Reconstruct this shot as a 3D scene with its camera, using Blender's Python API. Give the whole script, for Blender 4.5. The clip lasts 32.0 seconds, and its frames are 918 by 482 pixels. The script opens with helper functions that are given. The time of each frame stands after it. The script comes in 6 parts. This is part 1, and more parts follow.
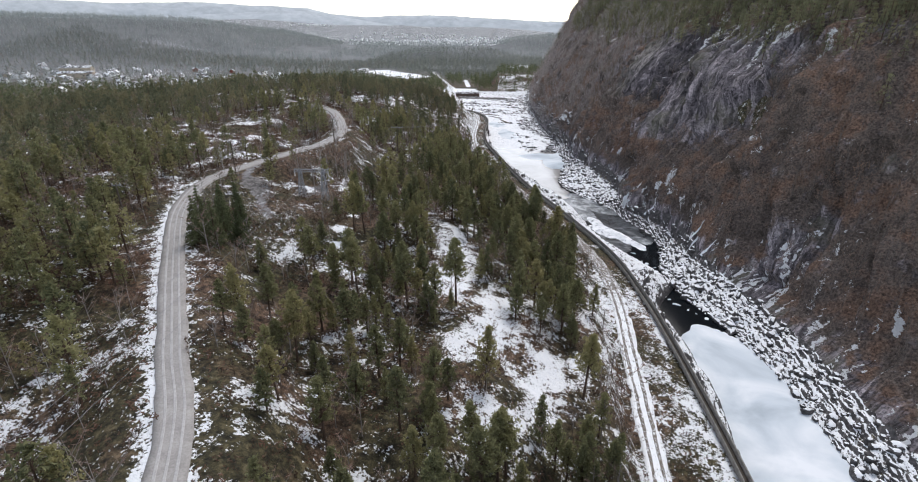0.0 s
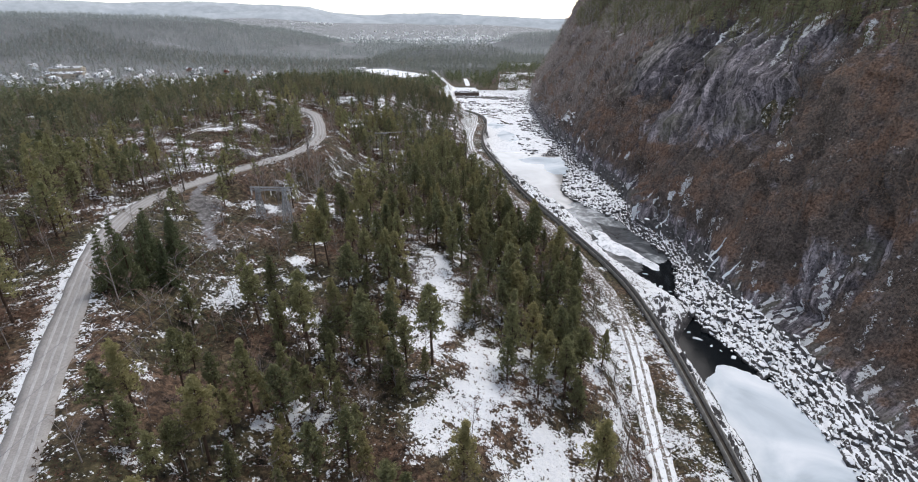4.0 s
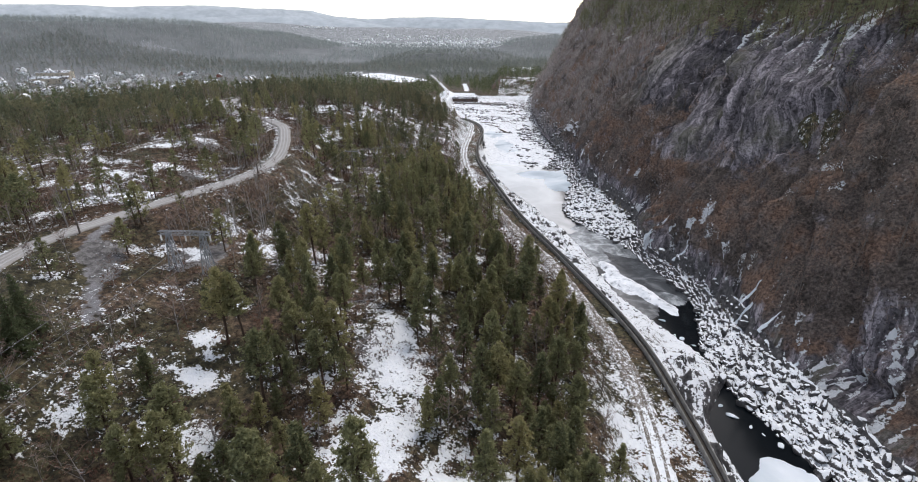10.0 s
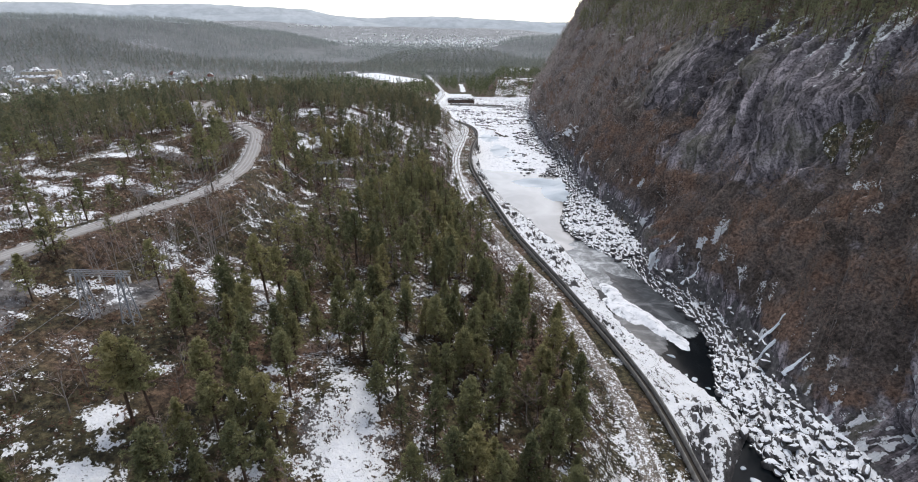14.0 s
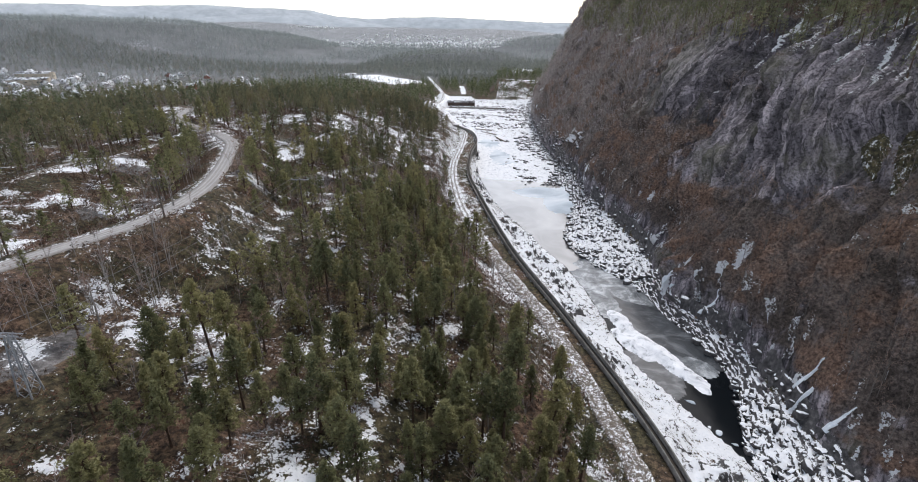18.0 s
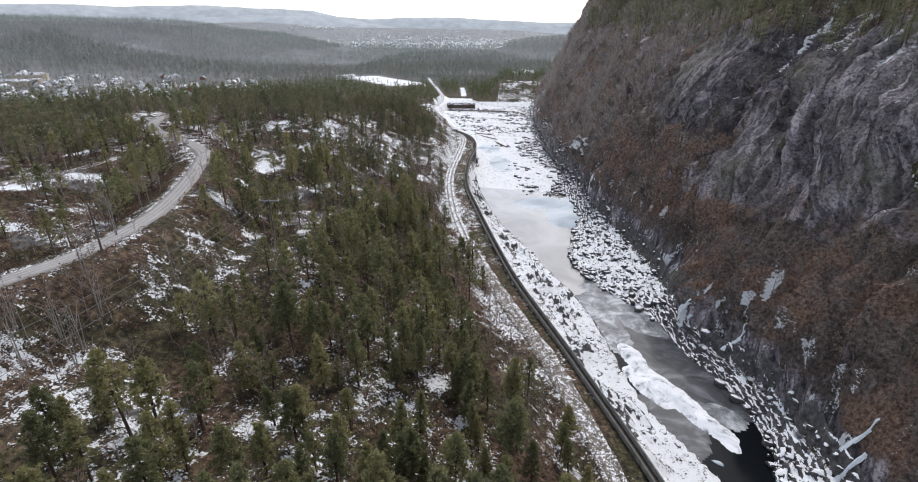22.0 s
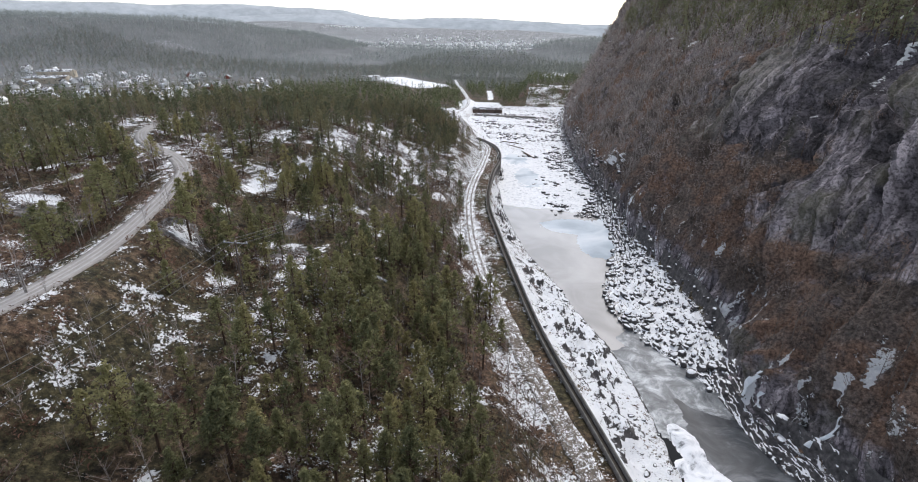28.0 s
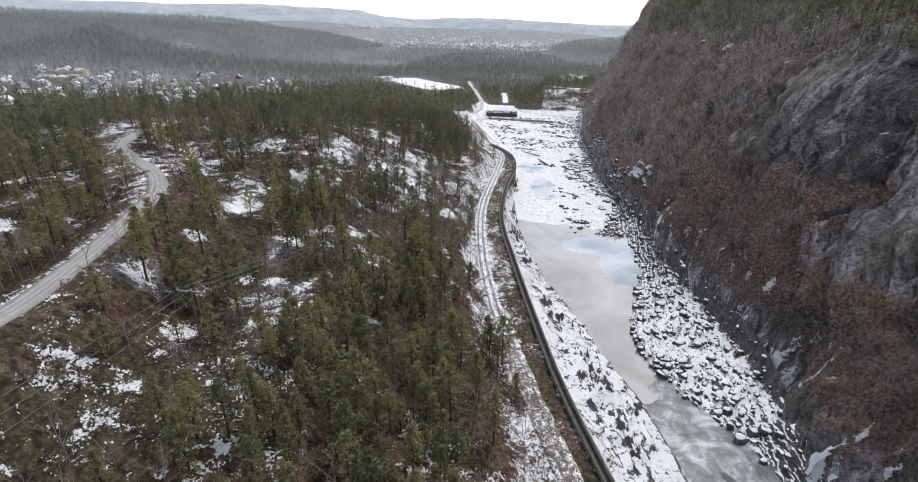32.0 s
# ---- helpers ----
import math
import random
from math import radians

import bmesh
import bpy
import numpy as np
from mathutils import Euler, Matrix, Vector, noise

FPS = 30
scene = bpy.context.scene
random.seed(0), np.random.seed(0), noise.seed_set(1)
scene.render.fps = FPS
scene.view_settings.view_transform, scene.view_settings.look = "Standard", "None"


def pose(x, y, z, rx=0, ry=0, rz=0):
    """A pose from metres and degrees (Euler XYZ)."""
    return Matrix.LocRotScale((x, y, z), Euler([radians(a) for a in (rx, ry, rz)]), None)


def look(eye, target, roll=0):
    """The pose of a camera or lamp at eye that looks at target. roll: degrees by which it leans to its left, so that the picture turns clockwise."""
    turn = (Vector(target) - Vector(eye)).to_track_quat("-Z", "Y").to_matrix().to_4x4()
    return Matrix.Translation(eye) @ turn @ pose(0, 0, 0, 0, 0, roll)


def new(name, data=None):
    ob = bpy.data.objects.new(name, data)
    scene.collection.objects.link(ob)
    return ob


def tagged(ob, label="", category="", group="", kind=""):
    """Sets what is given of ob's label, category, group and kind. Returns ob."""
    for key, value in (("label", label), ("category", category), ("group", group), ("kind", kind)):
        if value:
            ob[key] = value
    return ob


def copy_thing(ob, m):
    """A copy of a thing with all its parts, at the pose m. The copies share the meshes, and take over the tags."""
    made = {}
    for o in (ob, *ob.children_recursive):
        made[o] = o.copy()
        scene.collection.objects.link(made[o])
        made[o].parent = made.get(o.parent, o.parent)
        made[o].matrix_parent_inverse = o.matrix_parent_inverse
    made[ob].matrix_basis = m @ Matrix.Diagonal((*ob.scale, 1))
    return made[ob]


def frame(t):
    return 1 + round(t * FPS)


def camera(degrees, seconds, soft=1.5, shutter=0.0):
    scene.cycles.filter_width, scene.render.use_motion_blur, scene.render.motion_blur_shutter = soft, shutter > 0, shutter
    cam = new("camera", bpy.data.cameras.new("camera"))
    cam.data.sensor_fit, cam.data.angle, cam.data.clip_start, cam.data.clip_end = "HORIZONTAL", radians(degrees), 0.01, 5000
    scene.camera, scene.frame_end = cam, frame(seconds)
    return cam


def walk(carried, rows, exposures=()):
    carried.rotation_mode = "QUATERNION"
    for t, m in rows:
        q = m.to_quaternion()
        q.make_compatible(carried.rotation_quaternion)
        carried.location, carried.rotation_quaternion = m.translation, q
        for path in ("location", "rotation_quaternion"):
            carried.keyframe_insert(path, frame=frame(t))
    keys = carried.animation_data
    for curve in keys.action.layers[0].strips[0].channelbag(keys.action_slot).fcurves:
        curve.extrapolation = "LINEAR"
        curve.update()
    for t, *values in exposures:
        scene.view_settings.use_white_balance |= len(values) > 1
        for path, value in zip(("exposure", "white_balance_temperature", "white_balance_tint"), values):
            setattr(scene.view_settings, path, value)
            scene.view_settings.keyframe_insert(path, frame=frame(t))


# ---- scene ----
cam = camera(84.38, 32.0, soft=1.0)
PATH = [
    (0, look((0.00, 0.00, 75.00), (-11.95, 91.30, 35.99), 0.05)),
    (1, look((0.30, 5.46, 74.65), (-11.77, 96.67, 35.48), -0.05)),
    (2, look((0.63, 10.76, 74.33), (-11.59, 101.91, 35.06), -0.12)),
    (3, look((0.96, 15.93, 74.04), (-11.39, 107.03, 34.69), -0.21)),
    (6, look((2.01, 30.65, 73.30), (-10.91, 121.73, 34.10), -0.45)),
    (7, look((2.36, 35.33, 73.11), (-10.74, 126.45, 34.05), -0.46)),
    (8, look((2.71, 39.90, 72.93), (-10.53, 131.08, 34.04), -0.44)),
    (9, look((3.05, 44.39, 72.77), (-10.17, 135.62, 34.01), -0.39)),
    (10, look((3.37, 48.79, 72.63), (-9.78, 140.05, 33.93), -0.32)),
    (11, look((3.68, 53.11, 72.51), (-9.34, 144.39, 33.81), -0.22)),
    (12, look((3.98, 57.36, 72.41), (-8.92, 148.65, 33.69), -0.14)),
    (13, look((4.24, 61.55, 72.33), (-8.59, 152.84, 33.57), -0.10)),
    (14, look((4.48, 65.69, 72.25), (-8.39, 156.96, 33.48), -0.08)),
    (17, look((5.01, 77.86, 72.12), (-8.28, 169.10, 33.40), -0.17)),
    (18, look((5.10, 81.87, 72.10), (-8.35, 173.11, 33.44), -0.20)),
    (19, look((5.15, 85.87, 72.09), (-8.45, 177.12, 33.51), -0.25)),
    (20, look((5.16, 89.86, 72.08), (-8.54, 181.09, 33.49), -0.26)),
    (21, look((5.10, 93.85, 72.09), (-8.68, 185.06, 33.46), -0.27)),
    (22, look((5.00, 97.86, 72.10), (-8.84, 189.06, 33.49), -0.23)),
    (23, look((4.83, 101.89, 72.12), (-9.07, 193.10, 33.56), -0.21)),
    (24, look((4.60, 105.94, 72.14), (-9.28, 197.17, 33.62), -0.13)),
    (25, look((4.30, 110.03, 72.17), (-9.57, 201.27, 33.66), -0.07)),
    (28, look((2.96, 122.60, 72.26), (-15.53, 213.01, 33.74), 0.31)),
    (29, look((2.35, 126.92, 72.29), (-17.14, 217.14, 33.83), 0.42)),
    (30, look((1.66, 131.31, 72.32), (-18.62, 221.36, 33.86), 0.46)),
    (31, look((0.88, 135.79, 72.35), (-19.86, 225.72, 33.85), 0.49)),
    (32, look((0.00, 140.36, 72.37), (-20.89, 230.25, 33.86), 0.52)),
]
walk(cam, PATH)

# ---- world and light: an overcast winter afternoon ----
world = bpy.data.worlds.new("overcast_sky")
scene.world = world
world.use_nodes = True
wn = world.node_tree.nodes
wl = world.node_tree.links
sky = wn.new("ShaderNodeTexSky")
sky.sky_type = "NISHITA"
sky.sun_disc = False
sky.sun_elevation = radians(32)
sky.sun_rotation = radians(20)
sky.air_density, sky.dust_density, sky.ozone_density = 1.0, 0.6, 1.0
pale = wn.new("ShaderNodeHueSaturation")
pale.inputs["Saturation"].default_value = 0.47
wl.new(sky.outputs[0], pale.inputs["Color"])
wl.new(pale.outputs[0], wn["Background"].inputs["Color"])
wn["Background"].inputs["Strength"].default_value = 0.15
sun = new("sun", bpy.data.lights.new("sun", "SUN"))
sun.data.energy, sun.data.angle, sun.data.color = 1.1, radians(25), (1.0, 0.96, 0.9)
sun.matrix_world = look((0, 0, 300), (-60, -165, 0))
scene.view_settings.exposure = 0.71
scene.view_settings.use_white_balance = True
scene.view_settings.white_balance_tint = 12.0


# ---- noise on arrays ----
def vnoise(x, y, seed=0):
    x, y = np.asarray(x, float), np.asarray(y, float)
    xi, yi = np.floor(x).astype(np.int64), np.floor(y).astype(np.int64)
    u, v = x - xi, y - yi
    u, v = u * u * (3 - 2 * u), v * v * (3 - 2 * v)

    def h(a, b):
        n = (a * 374761393 + b * 668265263 + seed * 2147483647) & 0xFFFFFFFF
        n = ((n ^ (n >> 13)) * 1274126177) & 0xFFFFFFFF
        return ((n ^ (n >> 16)) & 0xFFFF) / 65535.0

    a, b, c, d = h(xi, yi), h(xi + 1, yi), h(xi, yi + 1), h(xi + 1, yi + 1)
    return (a * (1 - u) + b * u) * (1 - v) + (c * (1 - u) + d * u) * v


def fbm(x, y, seed=0, octaves=4):
    total, amp, norm = 0.0, 1.0, 0.0
    for k in range(octaves):
        total = total + amp * vnoise(x * 2**k + 17.3 * k, y * 2**k - 9.1 * k, seed + k)
        norm += amp
        amp *= 0.5
    return total / norm


def cells(u, v, seed):
    """Broken blocks: for each place the number of its nearest block, and how far it lies from the block's middle."""
    iu, iv = np.floor(u), np.floor(v)
    best = np.full(np.shape(u), 1e9)
    tag, du, dv = np.zeros(np.shape(u)), np.zeros(np.shape(u)), np.zeros(np.shape(u))
    for a in (-1, 0, 1):
        for b in (-1, 0, 1):
            cu, cv = iu + a, iv + b
            ou, ov = u - cu - vnoise(cu * 3.1, cv * 3.1, seed), v - cv - vnoise(cu * 3.1, cv * 3.1, seed + 1)
            d = ou * ou + ov * ov
            k = d < best
            best = np.where(k, d, best)
            tag, du, dv = np.where(k, vnoise(cu * 7.3, cv * 5.7, seed + 2), tag), np.where(k, ou, du), np.where(k, ov, dv)
    return tag, du, dv


def smooth(a, b, v):
    q = np.clip((np.asarray(v, float) - a) / (b - a), 0, 1)
    return q * q * (3 - 2 * q)


def curve(points, count=400):
    """A smooth line through a few plan points (Catmull-Rom), evenly spaced."""
    p = np.array(points, float)
    p = np.vstack([2 * p[0] - p[1], p, 2 * p[-1] - p[-2]])
    out = []
    for k in range(1, len(p) - 2):
        for q in np.linspace(0, 1, 24, endpoint=False):
            a, b, c, d = p[k - 1 : k + 3]
            out.append(0.5 * (2 * b + (c - a) * q + (2 * a - 5 * b + 4 * c - d) * q**2 + (3 * b - a - 3 * c + d) * q**3))
    out.append(p[-2])
    out = np.array(out)
    run = np.r_[0, np.cumsum(np.linalg.norm(np.diff(out, axis=0), axis=1))]
    at = np.linspace(0, run[-1], count)
    return np.stack([np.interp(at, run, out[:, k]) for k in range(p.shape[1])], 1)


def line_distance(x, y, pts):
    """Distance in plan to a polyline, and the height of its nearest point (third column)."""
    shape = np.shape(x)
    x, y = np.ravel(x), np.ravel(y)
    best, z = np.full(x.shape, 1e9), np.zeros(x.shape)
    low, high = pts[:, :2].min(0) - 40, pts[:, :2].max(0) + 40
    near = np.where((x > low[0]) & (x < high[0]) & (y > low[1]) & (y < high[1]))[0]
    for part_ in np.array_split(near, max(1, len(near) // 4000)):
        d = (x[part_, None] - pts[None, :, 0]) ** 2 + (y[part_, None] - pts[None, :, 1]) ** 2
        k = d.argmin(1)
        best[part_], z[part_] = np.sqrt(d[np.arange(len(part_)), k]), pts[k, 2]
    return best.reshape(shape), z.reshape(shape)


# ---- the plan ----
FLUME = curve([(37.5, 20, 9), (37, 64, 9), (36, 87, 9), (34.8, 105, 9), (33, 123, 9), (28.4, 149, 9), (16, 184, 9), (3, 217, 9), (-4.2, 239, 9),
               (-15, 276, 9), (-24, 311, 9), (-28.2, 352, 9), (-29, 386, 9), (-36, 414, 9), (-50, 436, 9)], 420)
TRACK = curve([(22, 20, 9.4), (24, 66, 9.2), (25.2, 97, 9.2), (26, 115, 9.2), (25.2, 133, 9.2), (22, 150, 9.2), (11.6, 182.5, 9.2), (3, 202, 9.2), (-9.3, 231.5, 9.2),
               (-17.5, 253, 9.2), (-26.6, 286, 9.2), (-33.7, 326, 9.2), (-36.8, 381, 9.2), (-41, 415, 9.2), (-60, 455, 9), (-84, 530, 8), (-94, 640, 6), (-156, 862, 6)], 700)
ROAD = curve([(-9, -20, 35), (-31.8, 31, 36), (-44.3, 50, 36.5), (-61, 74.5, 37.3), (-74, 96, 38.4), (-79.4, 115, 39), (-76.6, 131, 39), (-71.5, 147, 39), (-66.6, 161.3, 39), (-66.9, 176.3, 39),
              (-70.7, 190.4, 39), (-80.4, 212.5, 39), (-90.5, 231, 39), (-104, 244, 39), (-119, 253, 39.5), (-131, 263, 40), (-141, 279, 40), (-165, 330, 36)], 420)
LANE = curve([(-116.6, 180, 39), (-118.4, 196.7, 39), (-112, 206, 39.2), (-110, 221, 39.3), (-107, 235, 39.4), (-104, 243, 39.4)], 80)
SPUR = curve([(-74.5, 131, 38.5), (-73, 122.6, 37.5), (-67, 115, 36.5), (-62, 108.7, 35.5), (-57.5, 103, 34.7)], 80)
FARSNOW = [curve([(-76, 672, 4), (-81, 705, 4), (-90, 755, 4)], 60), curve([(-32, 727, 4), (-5, 722, 8), (20, 720, 12)], 40)]

LEFT_Y = [-300, 20, 77, 90, 114, 139, 145, 155, 160, 169, 176, 183, 200, 213, 231, 246, 264, 286, 325, 400, 455, 491, 560, 650, 700, 780, 900]
LEFT_X = [44, 44, 42, 45, 43, 40.5, 50, 50, 44, 40, 36, 31, 27, 25, 19.5, 12, 5, -6, -19, -34, -42, -54, -78, -100, -112, -135, -165]
RIGHT_Y = [-300, 20, 83, 106, 125, 143, 160, 172, 180, 190, 197, 204, 212, 221, 227, 234, 243, 252, 262, 280, 293, 321, 336, 360, 425, 529, 600, 640, 700, 780, 900]
RIGHT_X = [62, 62, 63.6, 62, 57, 49, 47, 50.5, 52, 50.8, 48.5, 44.8, 41.5, 41.3, 36, 30, 23.5, 20.5, 18.6, 22, 25, 24, 18, 21, 10.5, 1.5, -8, -62, -95, -118, -150]
TOE_Y = [-300, 20, 85, 105, 118, 128, 144, 157, 170, 180, 190, 197, 202, 208, 216, 226, 238, 257, 270, 305, 338, 425, 530, 620, 700, 760, 860, 1100]
TOE_X = [80, 76, 70, 69.5, 68, 66.5, 62.5, 58.5, 57, 56.5, 56, 53.5, 49.5, 45.8, 43.5, 43.3, 44, 42, 38, 30, 26, 11, 2, 2, 7, 55, 200, 620]


def plan(y, ys, xs):
    """A bank line, softened at its corners."""
    return sum(np.interp(np.asarray(y, float) + o, ys, xs) for o in (-6, -3, 0, 3, 6)) / 5


def bank_left(y):
    return plan(y, LEFT_Y, LEFT_X)


def bank_right(y):
    return plan(y, RIGHT_Y, RIGHT_X)


def toe(y):
    return plan(y, TOE_Y, TOE_X)


def flume_x(y):
    k = FLUME[:, 1].argsort()
    return np.interp(y, np.r_[-300, FLUME[k, 1], 490, 560, 650, 900], np.r_[38, FLUME[k, 0], -66, -92, -114, -180])


def cliff_height(d, y):
    """Height over the river at d metres behind the cliff's foot."""
    steep = np.interp(d, [-5, 0, 4, 14, 25, 33, 52, 100, 200, 400, 900], [1.5, 3, 15, 32, 47, 59, 76, 112, 170, 225, 240])
    gentle = np.interp(d, [-5, 0, 8, 20, 35, 50, 70, 110, 200, 400, 900], [1, 2.5, 8, 27, 46, 60, 76, 112, 170, 225, 240])
    far = np.interp(d, [-5, 0, 14, 50, 100, 200, 400, 900], [1.5, 3, 30, 100, 150, 210, 235, 240])
    benched = np.interp(d, [-5, 0, 4, 10, 14, 24, 30, 34, 52, 100, 200, 400, 900], [1.5, 3, 7, 14, 20, 33, 47, 58, 76, 112, 170, 225, 240])
    q, f, k = smooth(140, 185, y), smooth(380, 640, y), np.exp(-(((y - 221) / 20) ** 4))
    steep = steep * (1 - k) + benched * k
    return (gentle * (1 - q) + steep * q) * (1 - f) + far * f


def in_field(x, y, grow=0.0):
    """The flat snowy field beside the far track."""
    dx, dy = x + 205, y - 800
    return (np.abs(0.676 * dx - 0.737 * dy) < 78 + grow) & (np.abs(0.737 * dx + 0.676 * dy) < 25 + grow)


def ridge(x, y, a, b, ha, hb, wide):
    """A long hill between two plan points."""
    a, b = np.array(a, float), np.array(b, float)
    n = b - a
    q = np.clip(((x - a[0]) * n[0] + (y - a[1]) * n[1]) / (n @ n), 0, 1)
    d = np.hypot(x - a[0] - q * n[0], y - a[1] - q * n[1])
    return (ha + (hb - ha) * q) * np.exp(-((d / wide) ** 2))


def height(x, y, roads=True):
    """The ground's height: one sheet from the river to the horizon."""
    x, y = np.broadcast_arrays(np.asarray(x, float), np.asarray(y, float))
    xf, xl, xr, xt = flume_x(y), bank_left(y), bank_right(y), toe(y)
    s = xf - x
    hill = np.interp(s, [0, 4, 11, 18, 35, 50, 70, 95, 112, 140, 200, 330, 600], [8.6, 8.9, 9.6, 15, 20, 25.5, 29.5, 33.5, 37.5, 39.5, 36, 29, 24])
    hill = hill + 9 * np.exp(-(((x + 84) / 34) ** 2 + ((y - 302) / 40) ** 2)) * smooth(25, 60, s)
    rough = (fbm(x / 38, y / 38, 3, 4) - 0.5) * 7 + (fbm(x / 9, y / 9, 8, 3) - 0.5) * 2.6
    edge = np.clip(390 + 0.55 * (x + 90) - 0.45 * np.clip(-90 - x, 0, 160), 150, 410)
    floor = 7.5 + 6 * smooth(100, 900, s) + 8 * smooth(900, 2600, np.hypot(x, y))
    keep = 1 - smooth(0, 150, y - edge)
    low = np.minimum(hill, floor)
    left = low + (hill - low) * keep + rough * smooth(14, 40, s) * (0.25 + 0.75 * keep)
    far = ridge(x, y, (-1420, 700), (-1038, 1040), 84, 80, 230)
    far = np.maximum(far, ridge(x, y, (-1038, 1040), (-833, 1228), 80, 68, 220))
    far = np.maximum(far, ridge(x, y, (-833, 1228), (-740, 1420), 68, 52, 200))
    far = np.maximum(far, ridge(x, y, (-740, 1420), (-560, 1570), 52, 10, 150))
    far = far + ridge(x, y, (-245, 1180), (-105, 1195), 15, 19, 58) + ridge(x, y, (0, 1600), (500, 1450), 34, 70, 115)
    far = far + ridge(x, y, (-1600, 2500), (-900, 2700), 45, 10, 380)
    far = far + ridge(x, y, (-1500, 2700), (-300, 3100), 50, 55, 520)
    left = left + far * (0.85 + 0.3 * fbm(x / 160, y / 160, 21, 3))
    q = np.clip((x - xf) / np.maximum(xl - xf, 1), 0, 1)
    bank = np.interp(q, [0, 0.12, 0.5, 0.8, 0.97, 1.0], [8.6, 7.4, 2.6, 1.5, 0.7, -0.3]) + (fbm(x / 5, y / 5, 5, 3) - 0.5) * (3.6 * np.sin(np.pi * np.minimum(q * 1.3, 1)) + 0.9 * np.minimum(q * 3, 1))
    bed = np.full(x.shape, -1.4)
    d = x - xt
    scree = -0.6 + 3.4 * np.clip((x - xr) / np.maximum(xt - xr, 1), 0, 1) + (fbm(x / 4, y / 4, 6, 3) - 0.5) * 1.6
    wall = cliff_height(d, y) + (fbm(x / 30, y / 30, 31, 4) - 0.5) * 14 * smooth(20, 90, d)
    z = np.where(s >= 0, left, np.where(x < xl, bank, np.where(x < xr, bed, np.where(d < 0, scree, wall))))
    z = np.where(s < 0, np.maximum(z, 5.0 * smooth(615, 660, y) - 1.4), z)
    z = np.where((s < 0) & (x < xt) & (y > 642), np.maximum(z, 15 * smooth(642, 712, y) * smooth(-58, -38, x) + (fbm(x / 9, y / 9, 36, 3) - 0.5) * 4 * smooth(645, 665, y) * smooth(-58, -38, x)), z)
    z = np.where((y > 900) & (s < 0), np.maximum(np.where(d > 0, wall * (1 - smooth(0, 300, y - 900)), 0), floor + far), z)
    if roads:
        for pts, half, ease in ((TRACK, 2.6, 5), (SPUR, 2.2, 5), (LANE, 2.2, 5), (ROAD, 3.4, 13)):
            dist, zr = line_distance(x, y, pts)
            w = 1 - smooth(half, half + ease, dist)
            z = z * (1 - w) + (zr - 0.12) * w
    return z


# ---- materials ----
def material(name, rough=0.8, metal=0.0, spec=0.3):
    m = bpy.data.materials.new(name)
    m.use_nodes = True
    b = m.node_tree.nodes["Principled BSDF"]
    b.inputs["Roughness"].default_value, b.inputs["Metallic"].default_value = rough, metal
    b.inputs["Specular IOR Level"].default_value = spec
    return m, m.node_tree.nodes, m.node_tree.links, b


def place(nodes):
    """World-sized coordinates for the textures."""
    return nodes.new("ShaderNodeNewGeometry").outputs["Position"]


def tex_noise(nodes, links, where, scale, detail=4.0, rough=0.55, dist=0.0):
    n = nodes.new("ShaderNodeTexNoise")
    n.inputs["Scale"].default_value, n.inputs["Detail"].default_value = scale, detail
    n.inputs["Roughness"].default_value, n.inputs["Distortion"].default_value = rough, dist
    links.new(where, n.inputs["Vector"])
    return n.outputs["Fac"]


def ramp(nodes, links, fac, *stops):
    r = nodes.new("ShaderNodeValToRGB")
    e = r.color_ramp.elements
    while len(e) < len(stops):
        e.new(0.5)
    for k, (p, c) in enumerate(stops):
        e[k].position, e[k].color = p, (*c, 1) if len(c) == 3 else c
    links.new(fac, r.inputs["Fac"])
    return r.outputs["Color"]


def mixed(nodes, links, fac, a, b, kind="MIX"):
    m = nodes.new("ShaderNodeMix")
    m.data_type, m.blend_type = "RGBA", kind
    for socket, value in ((m.inputs[0], fac), (m.inputs[6], a), (m.inputs[7], b)):
        if isinstance(value, (int, float)):
            socket.default_value = value
        elif isinstance(value, tuple):
            socket.default_value = (*value, 1)
        else:
            links.new(value, socket)
    return m.outputs[2]


def calc(nodes, links, op, a, b=0.0, c=0.0):
    m = nodes.new("ShaderNodeMath")
    m.operation = op
    for k, v in enumerate((a, b, c)):
        if isinstance(v, (int, float)):
            m.inputs[k].default_value = v
        else:
            links.new(v, m.inputs[k])
    return m.outputs[0]


def bump(nodes, links, b, fac, strength, depth):
    n = nodes.new("ShaderNodeBump")
    n.inputs["Strength"].default_value, n.inputs["Distance"].default_value = strength, depth
    links.new(fac, n.inputs["Height"])
    links.new(n.outputs[0], b.inputs["Normal"])


